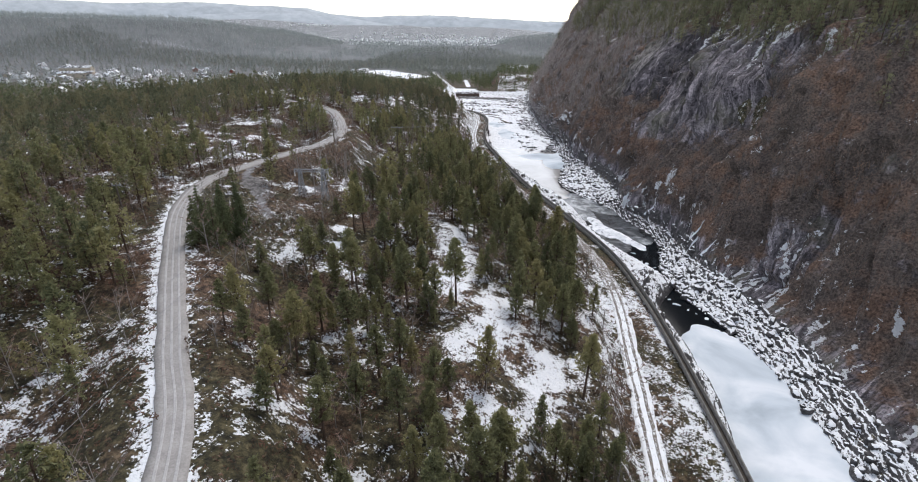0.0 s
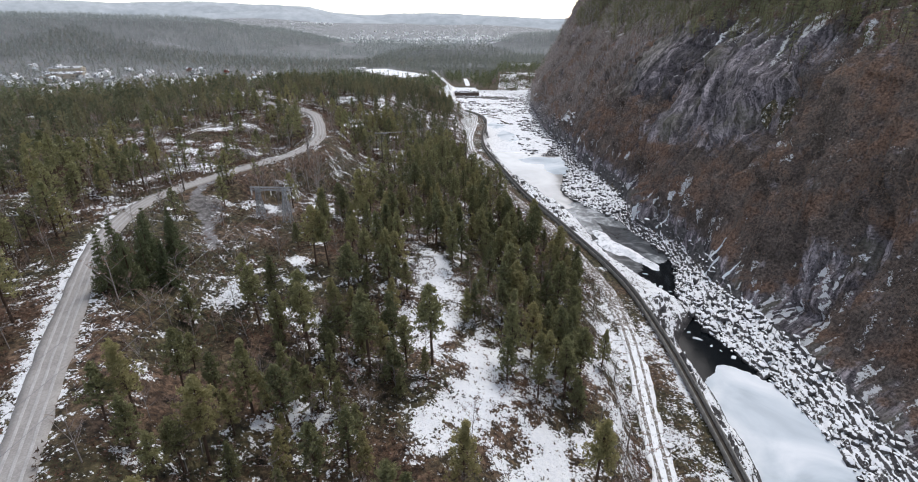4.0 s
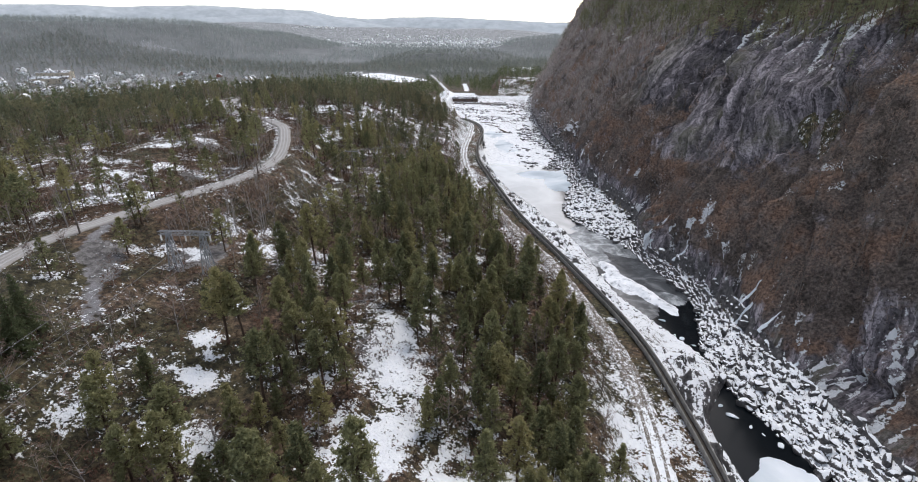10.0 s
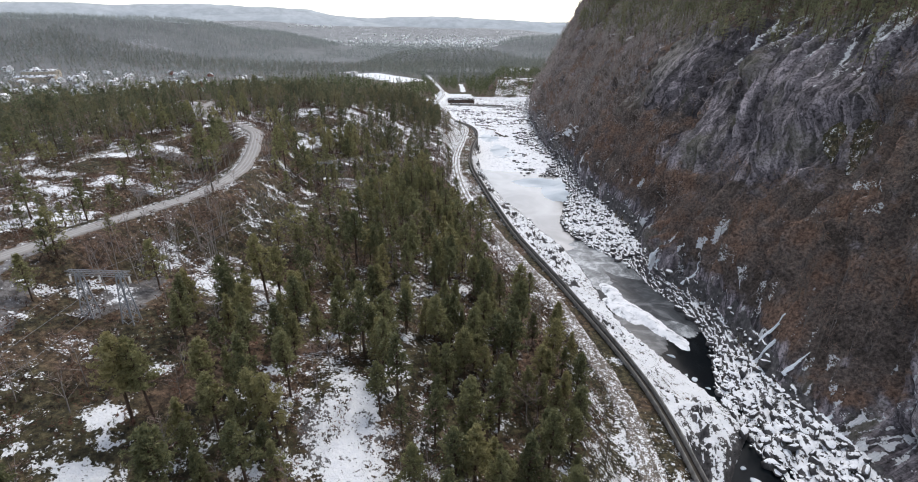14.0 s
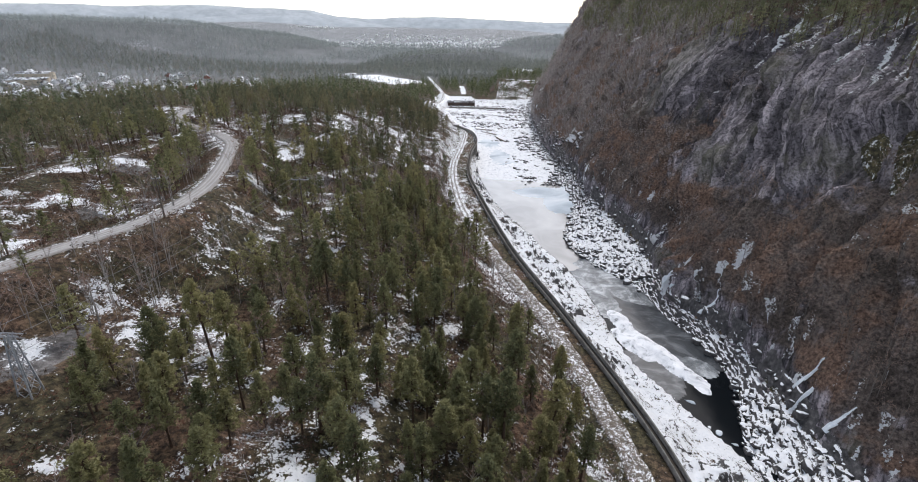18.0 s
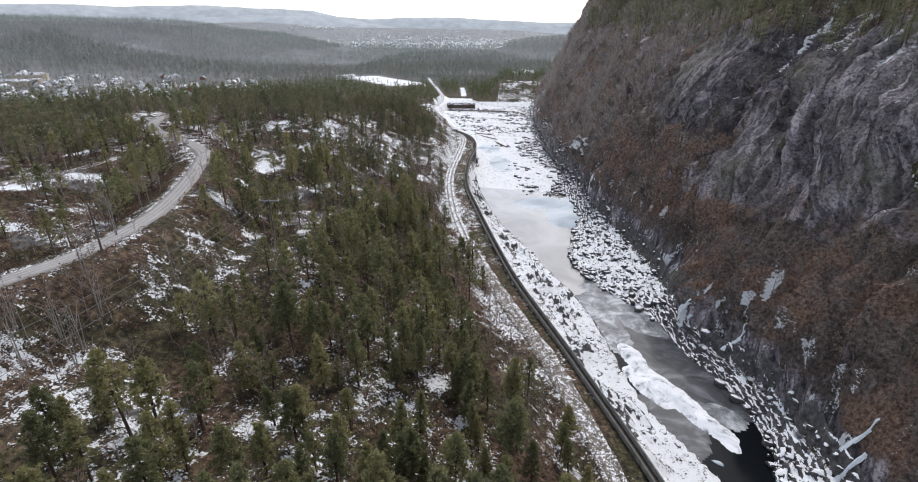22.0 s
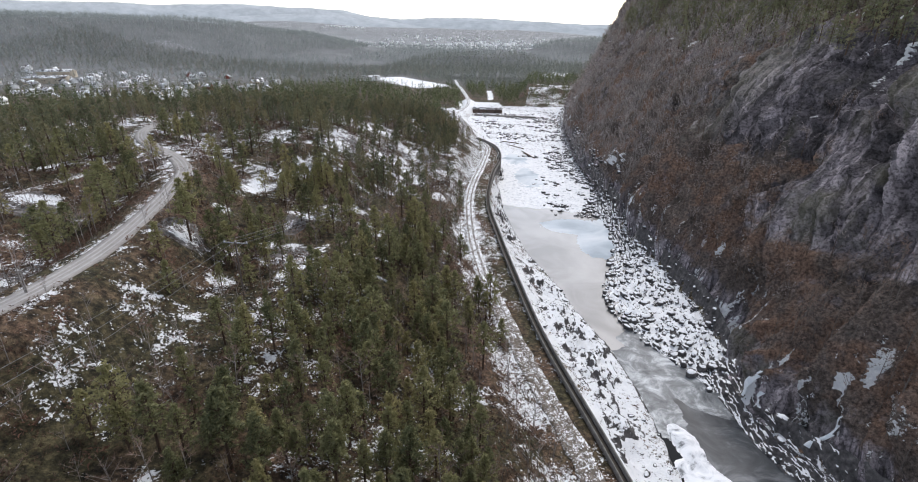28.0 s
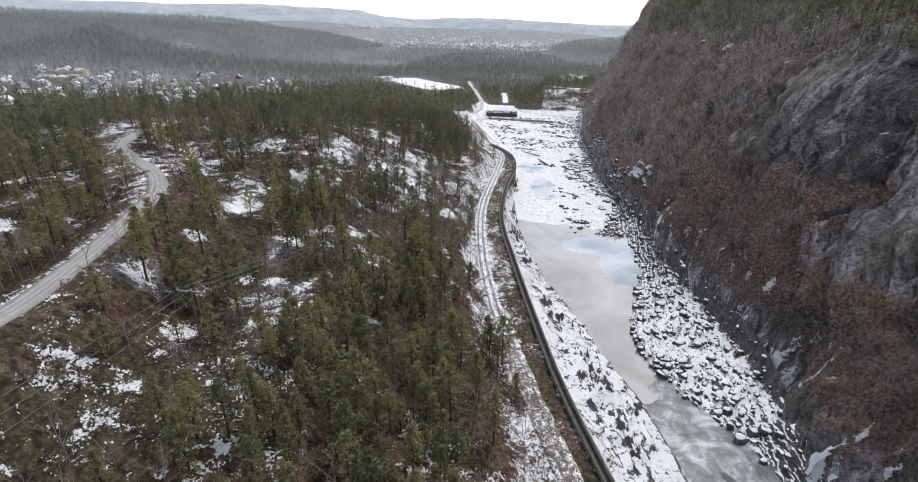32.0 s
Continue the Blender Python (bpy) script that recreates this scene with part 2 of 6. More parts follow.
def two_tone(name, dark, light, scale, rough=0.85, spec=0.2, relief=0.05, grain=6.0, stretch=None):
    """A natural surface: two colours mixed by a coarse and a fine noise, with relief."""
    m, n, l, b = material(name, rough, 0.0, spec)
    where = place(n)
    if stretch:
        mp = n.new("ShaderNodeMapping")
        mp.inputs["Scale"].default_value = stretch
        l.new(where, mp.inputs["Vector"])
        where = mp.outputs[0]
    big, fine = tex_noise(n, l, where, scale, 5), tex_noise(n, l, where, scale * grain, 4)
    both = calc(n, l, "MULTIPLY_ADD", fine, 0.5, calc(n, l, "MULTIPLY", big, 0.5))
    l.new(ramp(n, l, both, (0.34, dark), (0.66, light)), b.inputs["Base Color"])
    bump(n, l, b, fine, 0.6, relief)
    return m


SNOW_A, SNOW_B = (0.83, 0.85, 0.88), (0.94, 0.95, 0.96)


def snowy(name, under, scale_snow=0.8, relief=0.25, attr=True, tilt=0.0, cover=0.5, lines=0.0):
    """Ground or rock, under a snow cover that is whole, torn or gone by the sheet's own 'snow' amount, or by the slope."""
    m, n, l, b = material(name, 0.85, 0.0, 0.25)
    where = place(n)
    base = under(n, l, where)
    torn = calc(n, l, "MULTIPLY_ADD", tex_noise(n, l, where, scale_snow, 6, 0.68, 0.4), 0.8,
                calc(n, l, "MULTIPLY_ADD", tex_noise(n, l, where, scale_snow * 4.5, 4, 0.6), 0.7, -0.25))
    if attr:
        a = n.new("ShaderNodeAttribute")
        a.attribute_name = "snow"
        amount = a.outputs["Fac"]
    else:
        amount = cover
    if tilt:
        sep = n.new("ShaderNodeSeparateXYZ")
        l.new(n.new("ShaderNodeNewGeometry").outputs["Normal"], sep.inputs[0])
        up = calc(n, l, "MULTIPLY", calc(n, l, "SUBTRACT", sep.outputs[2], tilt), 1.1)
        amount = calc(n, l, "ADD", amount, calc(n, l, "MAXIMUM", up, -0.1) if lines else up)
    over = calc(n, l, "SUBTRACT", amount, torn)
    mask = calc(n, l, "MULTIPLY_ADD", over, 22.0, 0.5)
    mask = calc(n, l, "MINIMUM", calc(n, l, "MAXIMUM", mask, 0.0), 1.0)
    white = ramp(n, l, tex_noise(n, l, where, 1.7, 5), (0.3, SNOW_A), (0.7, SNOW_B))
    l.new(mixed(n, l, mask, base, white), b.inputs["Base Color"])
    rel = calc(n, l, "MULTIPLY_ADD", mask, 0.6, tex_noise(n, l, where, 2.6, 6, 0.65))
    if lines:
        turn = n.new("ShaderNodeMapping")
        turn.inputs["Rotation"].default_value = (radians(33), 0, 0)
        l.new(where, turn.inputs["Vector"])
        slim = n.new("ShaderNodeMapping")
        slim.inputs["Scale"].default_value = (0.12, 1.0, 0.12)
        l.new(turn.outputs[0], slim.inputs["Vector"])
        rel = calc(n, l, "MULTIPLY_ADD", tex_noise(n, l, slim.outputs[0], 1.5, 8, 0.68, 0.3), lines, rel)
    bump(n, l, b, rel, 1.0 if lines else 0.7, relief)
    return m


def heath_colours(n, l, where):
    big = tex_noise(n, l, where, 0.07, 4)
    fine = tex_noise(n, l, where, 1.0, 7, 0.74)
    brown = ramp(n, l, fine, (0.38, (0.018, 0.013, 0.01)), (0.5, (0.1, 0.064, 0.043)), (0.64, (0.26, 0.17, 0.115)))
    moss = ramp(n, l, fine, (0.38, (0.013, 0.012, 0.008)), (0.52, (0.062, 0.054, 0.028)), (0.66, (0.165, 0.138, 0.076)))
    near = mixed(n, l, ramp(n, l, big, (0.38, (0, 0, 0)), (0.55, (1, 1, 1))), brown, moss)
    a = n.new("ShaderNodeAttribute")
    a.attribute_name = "wood"
    grit = n.new("ShaderNodeAttribute")
    grit.attribute_name = "gravel"
    worn = calc(n, l, "MULTIPLY_ADD", calc(n, l, "SUBTRACT", grit.outputs["Fac"], tex_noise(n, l, where, 0.6, 5, 0.6)), 8.0, 0.5)
    worn = calc(n, l, "MINIMUM", calc(n, l, "MAXIMUM", worn, 0.0), 1.0)
    near = mixed(n, l, worn, near, ramp(n, l, fine, (0.35, (0.13, 0.122, 0.12)), (0.65, (0.3, 0.29, 0.295))))
    stone_ = n.new("ShaderNodeAttribute")
    stone_.attribute_name = "rock"
    open_ = calc(n, l, "MULTIPLY_ADD", calc(n, l, "SUBTRACT", stone_.outputs["Fac"], tex_noise(n, l, where, 0.3, 6, 0.66)), 9.0, 0.5)
    open_ = calc(n, l, "MINIMUM", calc(n, l, "MAXIMUM", open_, 0.0), 1.0)
    near = mixed(n, l, open_, near, ramp(n, l, tex_noise(n, l, where, 0.9, 8, 0.7), (0.36, (0.06, 0.055, 0.052)), (0.5, (0.15, 0.14, 0.135)), (0.64, (0.27, 0.255, 0.248))))
    # Far ground: haze is put into these paler, bluer tones.
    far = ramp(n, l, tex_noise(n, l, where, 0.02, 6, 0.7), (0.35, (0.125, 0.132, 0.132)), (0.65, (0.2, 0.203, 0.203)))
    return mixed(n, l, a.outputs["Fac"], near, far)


def rock_colours(n, l, where):
    mp = n.new("ShaderNodeMapping")
    mp.inputs["Rotation"].default_value = (radians(33), 0, 0)
    l.new(where, mp.inputs["Vector"])
    long_ = n.new("ShaderNodeMapping")
    long_.inputs["Scale"].default_value = (0.4, 1.0, 0.4)
    l.new(mp.outputs[0], long_.inputs["Vector"])
    streak = calc(n, l, "MULTIPLY_ADD", tex_noise(n, l, long_.outputs[0], 0.35, 8, 0.62, 0.4), 0.65, calc(n, l, "MULTIPLY", tex_noise(n, l, where, 0.07, 4), 0.35))
    fine = tex_noise(n, l, where, 1.6, 8, 0.72)
    rock = ramp(n, l, streak, (0.36, (0.3, 0.285, 0.297)), (0.5, (0.6, 0.57, 0.585)), (0.64, (0.82, 0.78, 0.8)))
    thin = n.new("ShaderNodeMapping")
    thin.inputs["Scale"].default_value = (0.07, 1.0, 0.07)
    l.new(mp.outputs[0], thin.inputs["Vector"])
    seam = tex_noise(n, l, thin.outputs[0], 1.3, 7, 0.7, 0.5)
    rock = mixed(n, l, 0.8, rock, ramp(n, l, seam, (0.38, (0.08, 0.08, 0.09)), (0.44, (0.7, 0.69, 0.72)), (0.6, (1.0, 1.0, 1.0))), "MULTIPLY")
    for size_, low_ in ((0.7, 0.55), (1.9, 0.42)):
        split = n.new("ShaderNodeMapping")
        split.inputs["Scale"].default_value = (0.1, 1.0, 0.1)
        l.new(mp.outputs[0], split.inputs["Vector"])
        facet = n.new("ShaderNodeTexVoronoi")
        facet.inputs["Scale"].default_value = size_
        l.new(split.outputs[0], facet.inputs["Vector"])
        tone_ = n.new("ShaderNodeSeparateColor")
        l.new(facet.outputs["Color"], tone_.inputs[0])
        rock = mixed(n, l, 1.0, rock, ramp(n, l, tone_.outputs[0], (0.1, (low_, low_, low_ * 1.04)), (0.8, (1.1, 1.08, 1.1))), "MULTIPLY")
    lichen = ramp(n, l, fine, (0.4, (0.16, 0.155, 0.155)), (0.53, (1.12, 1.1, 1.08)))
    rock = mixed(n, l, 0.8, rock, lichen, "MULTIPLY")
    mossy = ramp(n, l, tex_noise(n, l, long_.outputs[0], 0.16, 6, 0.65), (0.5, (0.0, 0.0, 0.0)), (0.64, (0.55, 0.55, 0.55)))
    green = n.new("ShaderNodeAttribute")
    green.attribute_name = "moss"
    mossy = calc(n, l, "MAXIMUM", calc(n, l, "MULTIPLY", mossy, 1.0), calc(n, l, "MULTIPLY", green.outputs["Fac"], ramp(n, l, fine, (0.35, (0.3, 0.3, 0.3)), (0.6, (1.0, 1.0, 1.0)))))
    rock = mixed(n, l, mossy, rock, mixed(n, l, fine, (0.07, 0.068, 0.046), (0.29, 0.28, 0.19)))
    joint = n.new("ShaderNodeTexVoronoi")
    joint.feature = "DISTANCE_TO_EDGE"
    joint.inputs["Scale"].default_value = 0.42
    slant = n.new("ShaderNodeMapping")
    slant.inputs["Scale"].default_value = (0.13, 1.0, 0.13)
    l.new(mp.outputs[0], slant.inputs["Vector"])
    shift = n.new("ShaderNodeMix")
    shift.data_type, shift.blend_type = "RGBA", "ADD"
    shift.inputs[0].default_value = 1.2
    l.new(slant.outputs[0], shift.inputs[6])
    wob = n.new("ShaderNodeTexNoise")
    wob.inputs["Scale"].default_value, wob.inputs["Detail"].default_value = 0.5, 5.0
    l.new(where, wob.inputs["Vector"])
    l.new(wob.outputs["Color"], shift.inputs[7])
    l.new(shift.outputs[2], joint.inputs["Vector"])
    rock = mixed(n, l, 0.45, rock, ramp(n, l, joint.outputs["Distance"], (0.01, (0.12, 0.12, 0.13)), (0.09, (1.0, 1.0, 1.0))), "MULTIPLY")
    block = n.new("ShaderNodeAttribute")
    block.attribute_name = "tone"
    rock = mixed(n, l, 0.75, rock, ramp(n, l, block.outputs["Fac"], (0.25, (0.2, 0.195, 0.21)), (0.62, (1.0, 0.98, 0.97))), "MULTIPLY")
    a = n.new("ShaderNodeAttribute")
    a.attribute_name = "litter"
    patch = calc(n, l, "SUBTRACT", a.outputs["Fac"], tex_noise(n, l, where, 0.22, 5, 0.6))
    patch = calc(n, l, "MINIMUM", calc(n, l, "MAXIMUM", calc(n, l, "MULTIPLY_ADD", patch, 6.0, 0.5), 0.0), 1.0)
    litter = ramp(n, l, fine, (0.36, (0.05, 0.039, 0.034)), (0.5, (0.165, 0.128, 0.11)), (0.66, (0.34, 0.27, 0.23)))
    wide_ = tex_noise(n, l, where, 0.09, 5, 0.6)
    litter = mixed(n, l, 0.8, litter, ramp(n, l, wide_, (0.36, (0.38, 0.4, 0.4)), (0.48, (0.85, 0.88, 0.9)), (0.6, (1.25, 0.98, 0.8))), "MULTIPLY")
    return mixed(n, l, patch, rock, litter)


GROUND = snowy("heath_and_snow", heath_colours, 0.6, 0.45)
CLIFF = snowy("weathered_gneiss", rock_colours, 0.6, 0.75, True, 0.88, 0.5, 2.2)


def boulder_colours(n, l, where):
    return ramp(n, l, tex_noise(n, l, where, 0.9, 6, 0.65), (0.3, (0.025, 0.024, 0.025)), (0.55, (0.095, 0.09, 0.09)), (0.75, (0.22, 0.205, 0.195)))


BOULDER = snowy("snow_capped_stone", boulder_colours, 0.5, 0.12, False, 0.68, 0.435)
GRAVEL = two_tone("frozen_gravel", (0.26, 0.245, 0.23), (0.42, 0.4, 0.38), 0.5, 0.9, 0.2, 0.03, 9)
PACKED = two_tone("frosted_gravel", (0.34, 0.325, 0.315), (0.5, 0.485, 0.475), 0.7, 0.9, 0.2, 0.02, 7)


def lane_colours(n, l, where):
    return ramp(n, l, tex_noise(n, l, where, 1.1, 6, 0.7), (0.3, (0.07, 0.055, 0.042)), (0.6, (0.22, 0.19, 0.16)), (0.75, (0.33, 0.31, 0.29)))


TRACK_MAT = snowy("track_snow_and_gravel", lane_colours, 0.8, 0.06, True)
RUT = snowy("wheel_rut", lane_colours, 1.4, 0.05, False, 0.0, 0.44)
SPUR_MAT = snowy("spur_gravel", lane_colours, 0.7, 0.06, False, 0.0, 0.45)
CONCRETE = two_tone("aged_concrete", (0.12, 0.112, 0.1), (0.34, 0.325, 0.3), 0.8, 0.85, 0.25, 0.01, 12)
LEDGE = snowy("snowy_bank_rock", boulder_colours, 0.4, 0.3, False, 0.82, 0.43)
STONE = snowy("dark_river_stone", boulder_colours, 0.5, 0.12, False, 0.7, 0.38)
DARKWOOD = two_tone("dark_trough_planks", (0.03, 0.026, 0.022), (0.09, 0.075, 0.062), 1.2, 0.75, 0.3, 0.01, 10)
BARK = two_tone("pine_bark", (0.05, 0.036, 0.028), (0.17, 0.115, 0.085), 3.0, 0.9, 0.1, 0.02, 6, (1, 1, 0.3))
GREYBARK = two_tone("grey_bark", (0.17, 0.15, 0.14), (0.42, 0.385, 0.36), 3.0, 0.9, 0.1, 0.01, 5, (1, 1, 0.3))
DULLBARK = two_tone("lichened_bark", (0.09, 0.078, 0.07), (0.27, 0.24, 0.22), 3.0, 0.9, 0.1, 0.01, 5, (1, 1, 0.3))
STEEL = two_tone("galvanised_steel", (0.25, 0.26, 0.275), (0.44, 0.45, 0.465), 2.0, 0.5, 0.4, 0.002, 6)
WIRE = two_tone("weathered_cable", (0.15, 0.15, 0.155), (0.27, 0.27, 0.28), 2.0, 0.6, 0.3, 0.001, 6)
POLEWOOD = two_tone("weathered_pole_wood", (0.07, 0.055, 0.045), (0.2, 0.17, 0.145), 2.0, 0.85, 0.2, 0.01, 6, (1, 1, 0.2))


def leafy(name, dark, light, warm, rough=0.7):
    """Needles or leaves: the tint differs from spray to spray and from tree to tree."""
    m, n, l, b = material(name, rough, 0.0, 0.15)
    isle = n.new("ShaderNodeNewGeometry").outputs["Random Per Island"]
    obj = n.new("ShaderNodeObjectInfo").outputs["Random"]
    a = n.new("ShaderNodeAttribute")
    a.attribute_name = "tint"
    tree = calc(n, l, "FRACT", calc(n, l, "ADD", obj, a.outputs["Fac"]))
    both = calc(n, l, "MULTIPLY_ADD", isle, 0.55, calc(n, l, "MULTIPLY", tree, 0.45))
    col = ramp(n, l, both, (0.1, dark), (0.85, light))
    tint = mixed(n, l, calc(n, l, "MULTIPLY", calc(n, l, "POWER", tree, 3.0), 0.6), col, warm)
    l.new(tint, b.inputs["Base Color"])
    thin = n.new("ShaderNodeBsdfTranslucent")
    l.new(tint, thin.inputs["Color"])
    both = n.new("ShaderNodeMixShader")
    both.inputs[0].default_value = 0.4
    l.new(b.outputs[0], both.inputs[1])
    l.new(thin.outputs[0], both.inputs[2])
    l.new(both.outputs[0], n["Material Output"].inputs["Surface"])
    return m


NEEDLES = leafy("pine_needles", (0.12, 0.13, 0.07), (0.355, 0.348, 0.178), (0.39, 0.33, 0.158))
# A shaded copy of the pine needles: its darkness is put into the colour.
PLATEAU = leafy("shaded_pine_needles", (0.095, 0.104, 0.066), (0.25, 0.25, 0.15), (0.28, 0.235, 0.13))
SPRUCE = leafy("spruce_needles", (0.075, 0.092, 0.05), (0.19, 0.215, 0.11), (0.19, 0.175, 0.1))
# Haze over the distance is put into these two pale needle colours.
FARNEEDLES = leafy("hazed_far_conifers", (0.24, 0.268, 0.256), (0.41, 0.44, 0.42), (0.42, 0.42, 0.385))
MIDNEEDLES = leafy("hazed_valley_conifers", (0.15, 0.17, 0.15), (0.28, 0.3, 0.26), (0.3, 0.28, 0.23))
# Twig colour for farther slopes, lightened and greyed to carry haze.
FARTWIGS = leafy("hazed_bare_twigs", (0.31, 0.275, 0.27), (0.6, 0.53, 0.51), (0.5, 0.41, 0.37))
TOPNEEDLES = leafy("cliff_top_needles", (0.125, 0.135, 0.085), (0.29, 0.3, 0.18), (0.31, 0.28, 0.16))
TWIGS = leafy("bare_twigs", (0.18, 0.13, 0.11), (0.4, 0.3, 0.25), (0.36, 0.22, 0.165))
RUST = leafy("withered_oak_leaves", (0.1, 0.07, 0.057), (0.3, 0.212, 0.162), (0.42, 0.25, 0.125))
HEATHER = leafy("heather_and_juniper", (0.045, 0.034, 0.026), (0.18, 0.122, 0.09), (0.24, 0.12, 0.085))


# ---- mesh helpers ----
def mesh_of(name, verts, faces, mat, attrs=None, soft=False):
    """A mesh from arrays of vertices and of triangles or quads."""
    verts, faces = np.asarray(verts, np.float32), np.asarray(faces, np.int32)
    me = bpy.data.meshes.new(name)
    me.vertices.add(len(verts))
    me.vertices.foreach_set("co", verts.ravel())
    k = faces.shape[1]
    me.loops.add(faces.size)
    me.loops.foreach_set("vertex_index", faces.ravel())
    me.polygons.add(len(faces))
    me.polygons.foreach_set("loop_start", np.arange(0, faces.size, k, dtype=np.int32))
    me.update(calc_edges=True)
    if soft:
        me.polygons.foreach_set("use_smooth", np.ones(len(faces), dtype=bool))
    for key, values in (attrs or {}).items():
        me.attributes.new(key, "FLOAT", "POINT").data.foreach_set("value", np.asarray(values, np.float32))
    me.materials.append(mat)
    return me


def grid_faces(rows, cols):
    i = np.arange(rows * cols).reshape(rows, cols)
    return np.stack([i[:-1, :-1], i[:-1, 1:], i[1:, 1:], i[1:, :-1]], -1).reshape(-1, 4)


def part(name, me, parent, label=""):
    ob = new(name, me)
    ob.parent = parent
    if label:
        tagged(ob, label)
    return ob


def boxes(rows):
    """Boxes of (centre, size, turn about z in degrees) joined into one mesh's arrays."""
    v, f = [], []
    for (cx, cy, cz), (sx, sy, sz), turn in rows:
        c, s = math.cos(radians(turn)), math.sin(radians(turn))
        o = len(v)
        for dz in (-0.5, 0.5):
            for dx, dy in ((-0.5, -0.5), (0.5, -0.5), (0.5, 0.5), (-0.5, 0.5)):
                v.append((cx + c * dx * sx - s * dy * sy, cy + s * dx * sx + c * dy * sy, cz + dz * sz))
        f += [(o, o + 3, o + 2, o + 1), (o + 4, o + 5, o + 6, o + 7)] + [(o + k, o + (k + 1) % 4, o + 4 + (k + 1) % 4, o + 4 + k) for k in range(4)]
    return np.array(v), np.array(f)


def rod(a, b, r0, r1, sides=5):
    """A tapered round bar between two points."""
    a, b = np.array(a, float), np.array(b, float)
    n = (b - a) / max(np.linalg.norm(b - a), 1e-6)
    u = np.cross(n, (0.3, 0.9, 0.2))
    u /= np.linalg.norm(u)
    w = np.cross(n, u)
    ang = np.linspace(0, 2 * np.pi, sides, endpoint=False)
    ring = np.cos(ang)[:, None] * u + np.sin(ang)[:, None] * w
    v = np.vstack([a + ring * r0, b + ring * r1])
    k = np.arange(sides)
    j = (k + 1) % sides
    return v, np.vstack([np.stack([k, j, j + sides], 1), np.stack([k, j + sides, k + sides], 1)])


def joined(pieces):
    v, f, o = [], [], 0
    for pv, pf in pieces:
        v.append(pv)
        f.append(np.asarray(pf) + o)
        o += len(pv)
    return np.vstack(v), np.vstack(f)


# ---- the ground, one sheet to the horizon ----
def steps(low, high, fine, outer, growth):
    inner = np.arange(low, high + 0.01, fine)
    up, down, s = [high], [low], fine
    while up[-1] < outer[1]:
        s = min(s * growth, 160)
        up.append(up[-1] + s)
    s = fine
    while down[-1] > outer[0]:
        s = min(s * growth, 160)
        down.append(down[-1] - s)
    return np.r_[down[:0:-1], inner, up[1:]]


GLADE_SNOW = [(-16, 110, 4.5, 11, 10), (-13, 93, 6, 8, 0), (-5, 90, 4, 7, 0), (-7, 76, 5, 10, -25), (4, 64, 6, 9, -20), (-2, 56, 6, 5, 0), (-27, 54, 2.5, 2.5, 0), (-34, 89, 3, 4, 0),
              (21, 120, 4, 12, 0), (16, 97, 3, 6, 0), (6.5, 73, 4.5, 7, -15), (12, 78, 2.5, 5, 0), (17.5, 86, 2.5, 9, 0), (-36, 89, 6, 3, 10), (-47, 91, 2, 4, 20), (-39, 98, 4, 2.5, 0)]
HEATH_SNOW = [(-51, 139, 2.3, 2.7, 0), (-47, 139, 1.5, 2.8, 0), (-23, 130, 1.8, 1.6, 0), (-14, 129, 1.7, 2.2, 0), (-16, 118, 3.3, 1.6, 0), (-58, 128, 2.5, 6, 0), (-41, 114, 2.3, 1.8, 0),
              (-64, 117, 1.4, 2.5, 0), (-72, 113, 1, 2.7, 0), (-51, 182, 2.2, 2.5, 0), (-44, 139, 2.3, 1, 0), 
              (-10, 163, 1.5, 1.6, 0), (-7, 161, 1.2, 2, 0), (-4, 156, 1.4, 1.6, 0)]
RISE_SNOW = [(-39, 156, 1.4, 2.1, 0), (-56, 195, 2.1, 3.7, 0), (-59, 215, 2.1, 2.6, 0),
             (-54, 216, 3.7, 2.4, 0), (-48, 218, 1.6, 5.3, 0), (-54, 206, 2.4, 2, 0), (-47, 201, 1.9, 4.4, 0), (-62, 207, 1, 4.2, 0), (-65, 198, 2.7, 2.3, 0), (-37, 226, 1.8, 2.6, 0),
             (-34, 215, 2.7, 2.1, 0), (-39, 209, 1.4, 1.5, 0), (-72, 219, 1.6, 4.5, 0), (-60, 226, 1.2, 3.6, 0), (-61, 234, 3.6, 3.4, 0)]
KNOLL_SNOW = [(-81, 246, 5, 7, 0), (-58, 244, 2.1, 3, 0), (-61, 268, 4.5, 2.5, 0), (-75, 263, 2.6, 3.8, 0), (-80, 269, 1.9, 2, 0), (-81, 283, 5, 3, 0), (-78, 299, 4, 3, 0),
              (-106, 321, 3, 5, 0), (-87, 361, 3, 6, 0), (-67, 306, 4, 8, 20), (-61, 314, 4, 9, 30), (-52, 306, 3, 6, 30), (-66, 345, 5, 7, 0), (-82, 350, 8, 7, 0), (-40, 295, 3, 4, 0)]
WEST_SNOW = [(-110, 150, 7, 3, 0), (-99, 153, 5, 2.5, 0), (-113, 195, 9, 4, 30), (-107, 206, 6, 2.5, 20), (-100, 176, 6, 3, 0), (-190, 172, 14, 5, 20), (-235, 226, 20, 6, 20), (-86, 179, 7, 3, 40),
             (-93, 140, 3.6, 9, 0), (-88, 153, 3.2, 6, 0), (-100, 162, 2.8, 3, 0), (-133, 231, 4, 6, 0), (-96, 205, 1, 2.5, 0)]
